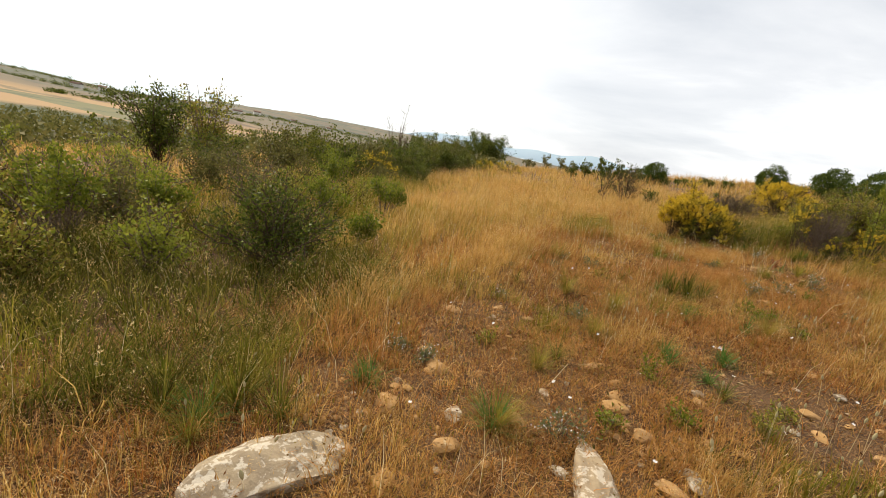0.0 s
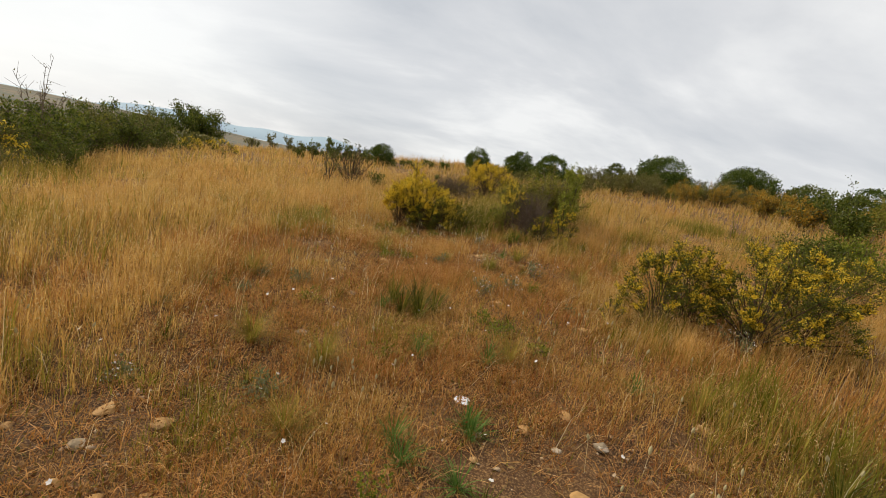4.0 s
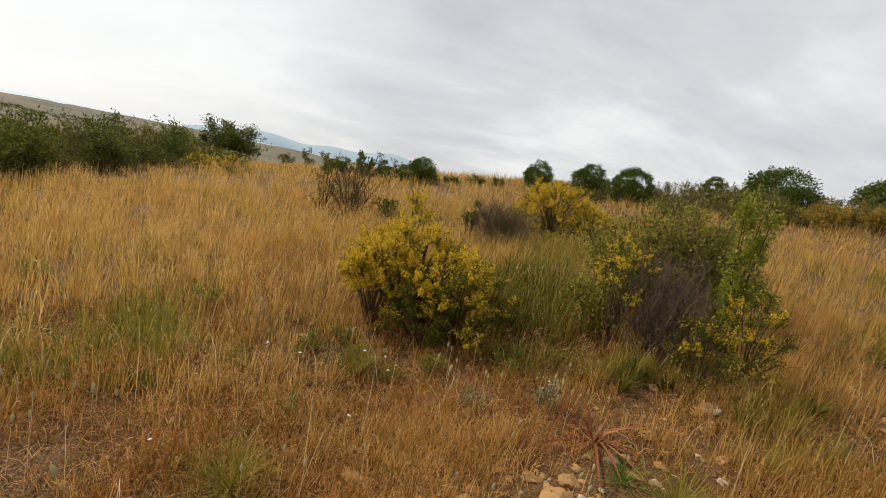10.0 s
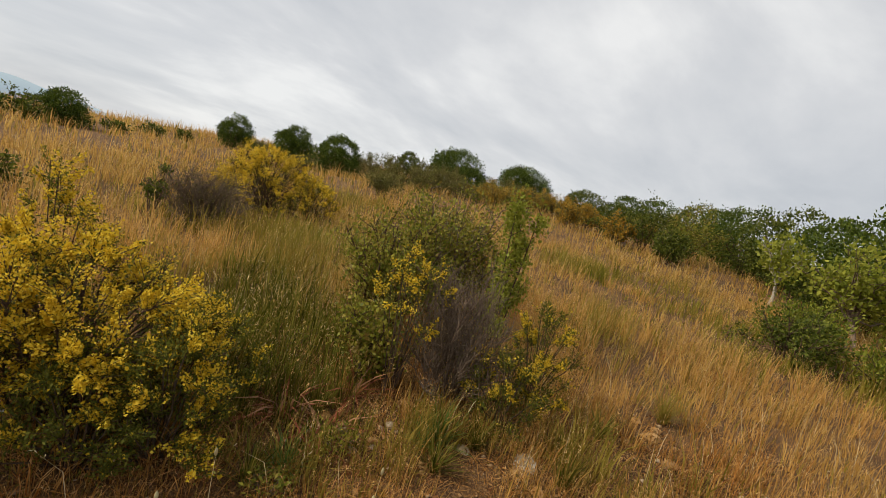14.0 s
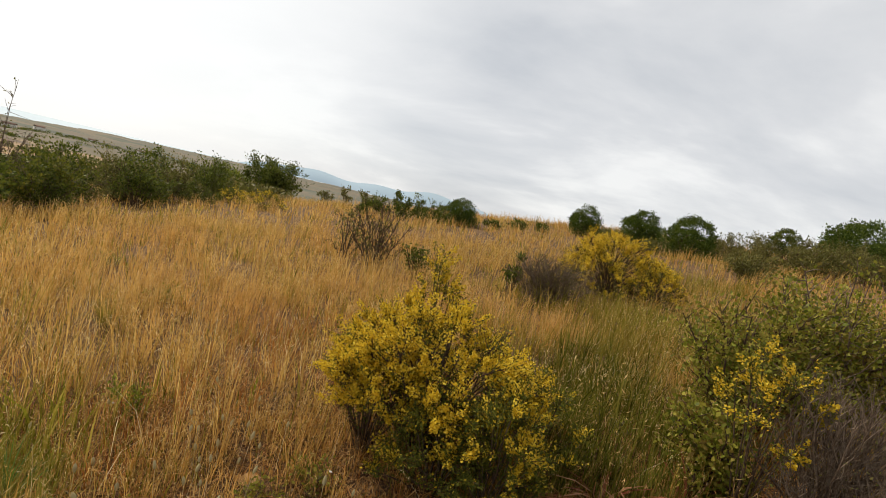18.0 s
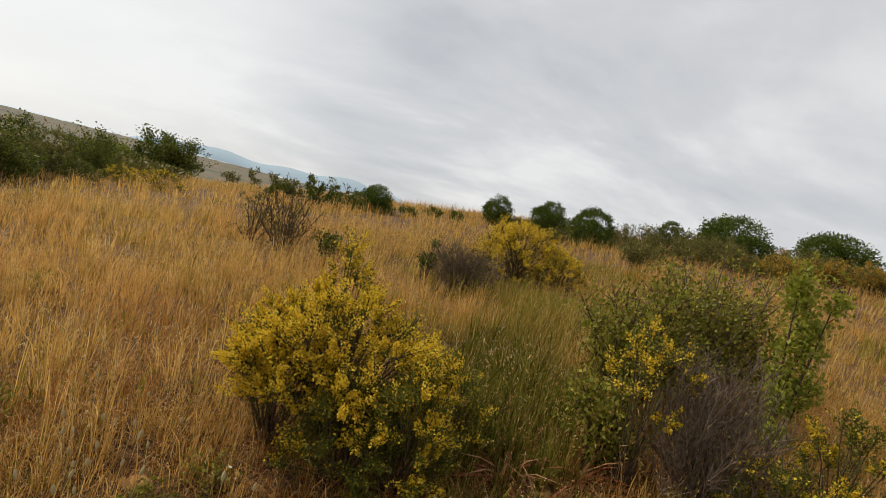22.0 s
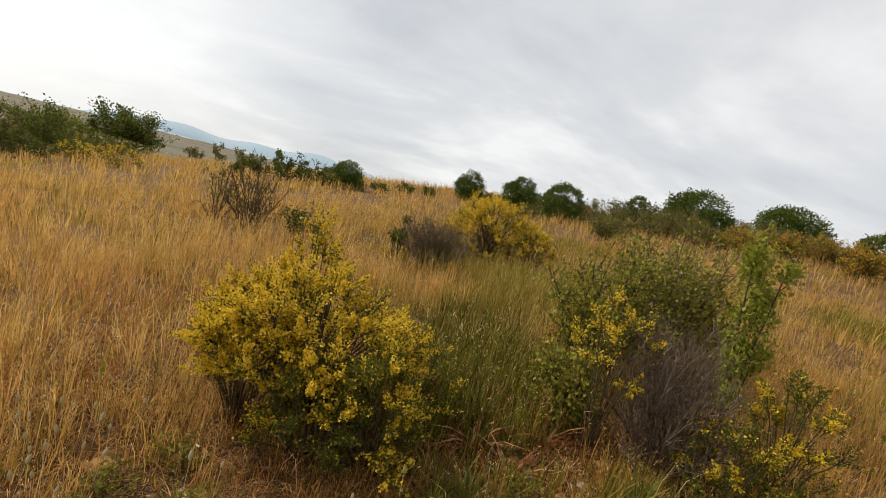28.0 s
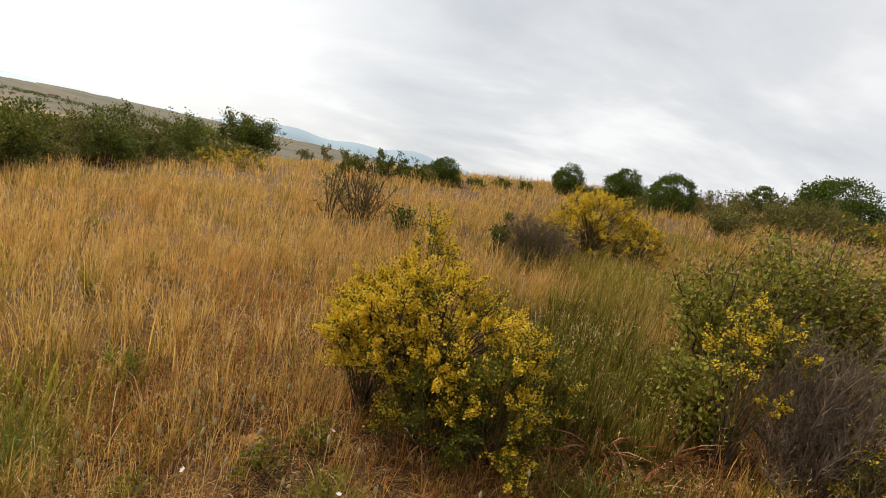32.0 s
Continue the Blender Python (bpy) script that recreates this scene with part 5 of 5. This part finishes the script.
# ---- stones and small plants ----
def stone_mesh(name, seed, material, flat=0.6, level=2):
    """A weathered angular stone: a lump cut by a few planes, then roughened."""
    pick = random.Random(seed)
    bm = bmesh.new()
    bmesh.ops.create_icosphere(bm, subdivisions=level, radius=0.5)
    cuts = []
    for k in range(7):
        n = Vector((pick.uniform(-1, 1), pick.uniform(-1, 1), pick.uniform(-0.3, 1))).normalized()
        cuts.append((n, pick.uniform(0.26, 0.42)))
    off = Vector((seed * 3.1, seed * 1.7, seed * 0.9))
    for v in bm.verts:
        p = v.co * (1 + 0.25 * noise.noise(v.co * 1.7 + off))
        for n, d in cuts:
            over = p.dot(n) - d
            if over > 0:
                p = p - n * over * 0.92
        p = p * (1 + 0.1 * noise.noise(p * 6 + off))
        v.co = Vector((p.x, p.y, p.z * flat))
    me = bpy.data.meshes.new(name)
    bm.to_mesh(me)
    bm.free()
    me.materials.append(material)
    return me


STONES = [stone_mesh("stone", s, ROCK_OCHRE if s % 3 else ROCK_GREY) for s in range(1, 13)]


def stone(x, y, size, k, sink=0.12, label="small ochre stone lying in dry grass", name="stone", turn=0.0, stretch=1.0, group="stones along the path"):
    ob = new(name, STONES[k % len(STONES)])
    ob.matrix_basis = pose(x, y, float(ground_z(x, y)) + size * (0.22 - sink), 0, 0, turn) @ Matrix.Diagonal((size * stretch, size, size * 0.9, 1))
    return tagged(ob, label, "stone", group)


def slab(label, x, y, sx, sy, sz, turn, seed):
    ob = new("rock_slab", stone_mesh("rock_slab", seed, ROCK_GREY, 0.7, 4))
    ob.matrix_basis = pose(x, y, float(ground_z(x, y)) + sz * 0.02, 6, -4, turn) @ Matrix.Diagonal((sx, sy, sz, 1))
    return tagged(ob, label, "rock")


slab("broad pale grey limestone slab with lichen, sunk in the soil", -1.98, -8.9, 0.4, 0.8, 0.26, -28, 41)
slab("narrow pale limestone ledge showing through dry grass", -0.7, -8.12, 0.24, 0.72, 0.3, 12, 43)
rng_s = np.random.default_rng(77)
for i in range(70):
    t = rng_s.uniform(0, 1)
    x = -0.8 + 0.85 * t + rng_s.normal(0, 0.85)
    y = -9.4 + 8.2 * t + rng_s.normal(0, 0.3)
    s = float(np.clip(rng_s.lognormal(-2.9, 0.4), 0.03, 0.12))
    stone(x, y, s, i, turn=rng_s.uniform(0, 360), stretch=rng_s.uniform(0.9, 1.6), label="small pale stone lying in withered grass" if (i % 8 + 1) % 3 == 0 else "small ochre stone lying in withered grass")


def tuft(name, label, x, y, n, length, material, seed, width=0.004, droop=0.7, upright=0.5):
    """A tuft of long arching blades from one foot."""
    rng = np.random.default_rng(seed)
    th = rng.uniform(0, 6.283, n)
    out = np.stack([np.cos(th), np.sin(th), 0 * th], -1)
    side = np.stack([-np.sin(th), np.cos(th), 0 * th], -1)
    ln = length * rng.uniform(0.55, 1.15, n)[:, None]
    steep = rng.uniform(upright, 1.0, n)[:, None]
    q = np.array([0.0, 0.35, 0.7, 1.0])
    pts = []
    for s in q:
        reach = s * (1 - steep) + droop * s * s * 0.5
        rise = s * steep - droop * 0.55 * s * s * (1.2 - steep)
        pts.append(out * ln * reach + np.array([0, 0, 1.0]) * ln * rise + out * rng.uniform(0, 0.03, n)[:, None])
    v = []
    for p, k in zip(pts, (0.8, 1.0, 0.7, 0.08)):
        v += [p - side * width * k, p + side * width * k]
    v = np.stack(v, 1)
    v[..., 2] = np.maximum(v[..., 2], 0.004)
    o = (np.arange(n) * 8)[:, None]
    f = np.concatenate([o + np.array([[a, a + 1, a + 3, a + 2]]) for a in (0, 2, 4)])
    base = mesh_object(name, v.reshape(-1, 3), f, material)
    base.location = (x, y, float(ground_z(x, y)) - 0.005)
    return tagged(base, label, "grass tuft")


TUFTS = ((-2.63, -6.69), (-0.41, -6.39), (0.0, -6.23), (-2.11, -8.0), (-0.24, -5.47), (-0.37, -6.56), (0.01, -6.31), (1.2, -5.78), (0.23, -5.54), (-2.1, -1.83), (0.23, -2.69), (1.45, -1.11), (0.75, -1.08), (-2.03, -1.9), (1.54, -1.13), (-1.56, -1.36), (-1.25, -8.02), (-2.54, -8.8))
for k, (x, y) in enumerate(TUFTS):
    tagged(tuft("grass_tuft", "fresh green grass tuft among dry stalks", x, y, 70, 0.2 if k < 14 else 0.3, GRASS_TUFT, 400 + k, 0.0028, 0.6, 0.45), group="green grass tufts")
for k, (x, y, n, ln) in enumerate(((1.07, -1.85, 34, 0.32), (0.84, -0.72, 34, 0.32), (1.28, -0.62, 28, 0.3), (0.98, -0.92, 24, 0.26))):
    tagged(tuft("rusty_tuft", "withered rust-red tuft of arching leaves", x, y, n, ln, RUST, 430 + k, 0.009, 1.5, 0.2), group="withered tufts")
for k, (x, y) in enumerate(((-0.22, -4.4), (-0.34, -4.55), (-0.05, -4.5), (-0.2, -4.7), (-0.42, -4.35), (-2.5, -8.62), (-2.75, -8.85), (-2.25, -8.55), (-3.15, -8.95), (-2.95, -8.7), (1.75, -6.75), (1.55, -6.95), (1.95, -6.95), (1.55, -1.08), (1.72, -1.22), (1.4, -1.3), (2.2, -1.42), (2.6, -1.38), (0.92, -0.5), (1.02, -0.72), (0.6, -1.1), (2.0, -1.6))):
    tagged(tuft("grass_tuft", "tall dark green grass tuft beside the path", x, y, 90, 0.36 if k < 13 else 0.24, GRASS_LUSH, 440 + k, 0.003, 0.55, 0.55), group="tall grass tufts")
# tussocks of dry and half-green grass
TUSSOCKS = ((-1.22, -8.0, 0.36, 0), (-0.87, -5.64, 0.4, 0), (-2.6, -6.9, 0.3, 1), (-1.22, -7.17, 0.3, 0), (-0.95, -6.34, 0.36, 0), (-2.55, -8.45, 0.34, 1), (-2.8, -8.3, 0.36, 1), (-1.64, -1.36, 0.42, 0), (-2.11, -1.9, 0.4, 0), (-1.4, -1.6, 0.38, 0), (-3.36, -0.27, 0.36, 1), (-2.81, 0.5, 0.36, 1), (-1.96, 2.04, 0.36, 1), (-0.57, -2.5, 0.32, 0), (-1.38, -5.38, 0.38, 0), (0.39, -5.5, 0.34, 0), (1.55, -1.08, 0.26, 1), (-2.49, -8.9, 0.28, 0), (1.5, -6.0, 0.34, 0), (2.1, -6.4, 0.36, 1), (-0.3, -1.35, 0.34, 0), (0.73, -3.0, 0.34, 0), (1.25, -2.4, 0.34, 0), (1.9, -2.0, 0.32, 0), (-1.8, -3.9, 0.4, 0), (1.8, -3.3, 0.4, 0), (2.6, -2.6, 0.4, 0), (3.3, -1.4, 0.4, 0))
for k, (x, y, ln, fresh) in enumerate(TUSSOCKS):
    tagged(tuft("grass_tussock", ("dry grass tussock with olive base and arching stalks", "half-green grass tussock with dry stalks")[fresh], x, y, 260, ln, GRASS_GREEN, 620 + k, 0.0012, 0.75, 0.5), group="grass tussocks")
# low herbs
HERBS = ((-2.12, -7.58, 0.22, 0.14, 0), (-1.91, -7.55, 0.2, 0.13, 0), (-0.91, -7.91, 0.3, 0.2, 0), (2.55, -4.05, 0.4, 0.25, 0), (2.6, -4.9, 0.5, 0.25, 0), (-1.91, -5.88, 0.22, 0.14, 0), (0.81, -3.81, 0.3, 0.2, 0), (0.48, -3.99, 0.3, 0.22, 0), (1.24, -3.2, 0.32, 0.22, 0), (0.85, -1.57, 0.2, 0.18, 0), (-3.33, -0.3, 0.45, 0.22, 1), (-1.62, -0.64, 0.25, 0.25, 1), (-2.9, 1.3, 0.4, 0.2, 1), (-4.4, 2.4, 0.5, 0.22, 1), (-0.35, -1.2, 0.3, 0.14, 2), (-0.7, -1.05, 0.28, 0.13, 2), (-0.1, -1.35, 0.26, 0.14, 2), (-1.05, -1.4, 0.28, 0.13, 2), (0.15, -1.25, 0.26, 0.16, 2), (0.65, -1.2, 0.28, 0.16, 2), (1.0, -1.05, 0.26, 0.16, 2), (-0.5, -0.85, 0.26, 0.15, 2), (0.75, -0.45, 0.35, 0.25, 2), (1.0, -0.1, 0.4, 0.28, 2))
for k, (x, y, w, h, fresh) in enumerate(HERBS):
    shrub("herb", ("silvery herb with tiny white flowers", "fresh green leafy herb in the meadow", "low dark green weed on bare soil")[fresh], "herb", x, y, w, h, 450 + k, leaf=(LEAF_SILVER, LEAF_FRESH, LEAF_BRAMBLE)[fresh], leaves=(260, 500, 420)[fresh], leaf_size=0.022, stems=9, twigs=6, flower=WHITE, flowers=0 if fresh else 50, flower_size=0.009, low=0.0, hollow=0.0, clump=0.02, thick=0.003, wood=WOOD_GREY, group="low herbs")
# larger stones where they lie
for k, (x, y, s) in enumerate(((-1.82, -8.14, 0.24), (-1.77, -7.58, 0.2), (-1.89, -7.96, 0.1), (-1.82, -7.93, 0.09), (-2.33, -7.65, 0.09), (-1.53, -7.47, 0.08), (-0.19, -7.03, 0.12), (0.46, -7.01, 0.13), (0.15, -7.64, 0.12), (-0.87, -6.95, 0.13), (-0.7, -7.11, 0.12), (-0.19, -7.48, 0.14), (0.33, -5.57, 0.16), (-0.97, -6.26, 0.14), (-1.51, -6.3, 0.13), (1.71, -5.99, 0.13), (1.44, -6.18, 0.15), (0.78, -2.34, 0.2), (0.86, -2.2, 0.15), (0.7, -2.2, 0.12), (0.36, -2.43, 0.15), (-0.02, -2.78, 0.14), (0.1, -2.16, 0.13), (0.38, -2.92, 0.08), (-0.28, -2.58, 0.13), (1.57, -0.74, 0.17), (0.64, -1.04, 0.13), (-0.8, -0.9, 0.14), (1.12, -0.5, 0.13), (0.58, -4.24, 0.15), (1.33, -4.64, 0.17), (0.19, -3.49, 0.13))):
    stone(x, y, s * 0.85, k * 3 + 1, 0.2, turn=k * 67.0, stretch=1.0 + 0.5 * ((k * 7) % 5) / 5, label="weathered stone half sunk in dry grass")
for i in range(120):
    x, y = rng_s.uniform(-2.3, 1.2), rng_s.uniform(-9.3, -6.2)
    s = float(np.clip(rng_s.lognormal(-2.75, 0.42), 0.03, 0.14))
    stone(x, y, s, i + 5, turn=rng_s.uniform(0, 360), stretch=rng_s.uniform(0.9, 1.7), label="pale angular stone in stony red soil" if (i + 6) % 12 % 3 == 0 else "ochre angular stone in stony red soil")
for k in range(34):
    x, y = rng_s.uniform(-2.4, 1.8), rng_s.uniform(-8.6, -1.6)
    if from_walk(x, y) > 0.25:
        tagged(tuft("grass_tuft", "short olive grass tuft on stony soil", x, y, 60, rng_s.uniform(0.13, 0.24), GRASS_LUSH if k % 3 else GRASS_TUFT, 520 + k, 0.0026, 0.7, 0.3), group="green grass tufts")
for k in range(26):
    x, y = rng_s.uniform(-2.2, 1.6), rng_s.uniform(-8.2, -1.4)
    w = rng_s.uniform(0.16, 0.3)
    shrub("herb", ("silvery herb among withered grass", "fresh green leafy herb in withered grass", "low dark green weed among withered grass")[k % 3], "herb", x, y, w, w * 0.55, 560 + k, leaf=(LEAF_SILVER, LEAF_FRESH, LEAF_BRAMBLE)[k % 3], leaves=320, leaf_size=0.022, stems=8, twigs=6, low=0.0, hollow=0.0, clump=0.02, thick=0.003, wood=WOOD_GREY, group="low herbs")
for k in range(40):
    a = rng_s.normal(0, 0.15, 2)
    stone(0.8 + a[0], -2.28 + a[1], rng_s.uniform(0.025, 0.07), k, turn=rng_s.uniform(0, 360), label="small broken stone on a bare patch", group="broken stones")
for k in range(46):
    x, y = rng_s.uniform(1.0, 3.2), rng_s.uniform(-2.3, -1.15)
    stone(x, y, float(np.clip(rng_s.lognormal(-2.7, 0.45), 0.03, 0.16)), k + 3, turn=rng_s.uniform(0, 360), stretch=rng_s.uniform(0.9, 1.6), label="ochre stone on bare red soil before the dead bush")
for k in range(24):
    a = rng_s.normal(0, 0.2, 2)
    stone(1.25 + a[0], -0.92 + a[1] * 0.6, rng_s.uniform(0.03, 0.08), k, turn=rng_s.uniform(0, 360), label="small broken stone in red soil", group="broken stones")
for k in range(36):
    a = rng_s.normal(0, 0.14, 2)
    stone(-1.98 + a[0], -8.2 + a[1], rng_s.uniform(0.025, 0.06), k, turn=rng_s.uniform(0, 360), label="small broken stone in bare soil", group="broken stones")


def seed_head_kind(seed):
    """A thin stalk with a pale furry oval head."""
    rng = np.random.default_rng(seed)
    h, hl = rng.uniform(0.12, 0.26), rng.uniform(0.03, 0.05)
    a = rng.uniform(0, 6.283)
    lean = np.array([math.cos(a), math.sin(a), 0]) * rng.uniform(0.02, 0.3)
    up = unit(np.array([0, 0, 1.0]) + lean)
    d = unit(up + lean * 0.8)
    v, f = tube([up * h * q for q in (0, 0.5, 0.98)], np.array((0.0012, 0.001, 0.0008)), 3)
    plant = mesh_object("hare_tail", v, f, STRAW_PALE)
    v, f = tube([up * h + d * hl * q for q in (0, 0.2, 0.5, 0.8, 1.0)], np.array((0.12, 0.75, 1.0, 0.7, 0.1)) * hl * 0.2, 6)
    mesh_object("seed_head", v, f, CREAM, plant, smooth=True)
    return tagged(plant, "thin stalk with a pale furry seed head", "plant", "furry seed heads")


def white_flower_kind(seed):
    """A low stalk with one five-petalled white flower."""
    rng = np.random.default_rng(seed)
    h, r = rng.uniform(0.07, 0.17), rng.uniform(0.008, 0.014)
    tip = np.array([rng.normal(0, 0.02), rng.normal(0, 0.02), h])
    v, f = tube([tip * 0, tip * 0.5 + np.array([0.004, 0, 0]), tip], np.array((0.001, 0.0008, 0.0006)), 3)
    plant = mesh_object("white_flower", v, f, GRASS_GREEN)
    face = unit(np.array([0, 0, 1.0]) + rng.normal(0, 0.35, 3))
    a = unit(np.cross(face, rng.normal(0, 1, 3)))
    b = np.cross(face, a)
    for k in range(5):
        o = a * math.cos(k * 1.2566) + b * math.sin(k * 1.2566)
        s = np.cross(face, o)
        v = np.stack([tip, tip + o * r * 0.6 + s * r * 0.42, tip + o * r + face * r * 0.15, tip + o * r * 0.6 - s * r * 0.42])
        mesh_object("petal", v, [(0, 1, 2, 3)], WHITE, plant)
    return tagged(plant, "small white five-petalled flower among dry grass", "flower", "white flowers")


def sow(kinds, places, rng):
    """Each kind stands once; copies fill the other places."""
    for k, (x, y) in enumerate(places):
        m = pose(x, y, float(ground_z(x, y)) - 0.005, 0, 0, rng.uniform(0, 360))
        if k < len(kinds):
            kinds[k].matrix_basis = m
        else:
            copy_thing(kinds[k % len(kinds)], m)


rng_p = np.random.default_rng(500)
SEED_SPOTS = ((0.5, -7.4, 0.45, 34), (1.2, -6.9, 0.6, 26), (0.65, -2.6, 0.25, 14), (-0.3, -2.7, 0.3, 14), (-0.9, -1.1, 0.5, 34), (-1.6, -2.2, 0.5, 18), (-2.6, -5.6, 0.3, 12), (-0.7, -5.9, 0.3, 12), (-2.3, -8.6, 0.5, 16), (-1.2, -3.6, 0.5, 14), (0.9, -1.6, 0.25, 10), (1.3, -5.2, 0.6, 18), (0.4, -1.5, 0.3, 12))
sow([seed_head_kind(520 + k) for k in range(9)], [(cx + rng_p.normal(0, r * 0.6), cy + rng_p.normal(0, r * 0.6)) for cx, cy, r, count in SEED_SPOTS for _ in range(count)], rng_p)
q = rng_p.uniform(0, 1, 70)
sow([white_flower_kind(540 + k) for k in range(6)], list(zip(-0.5 + 0.6 * q + rng_p.normal(0, 1.1, 70), -8.0 + 7.5 * q + rng_p.normal(0, 0.4, 70))), rng_p)
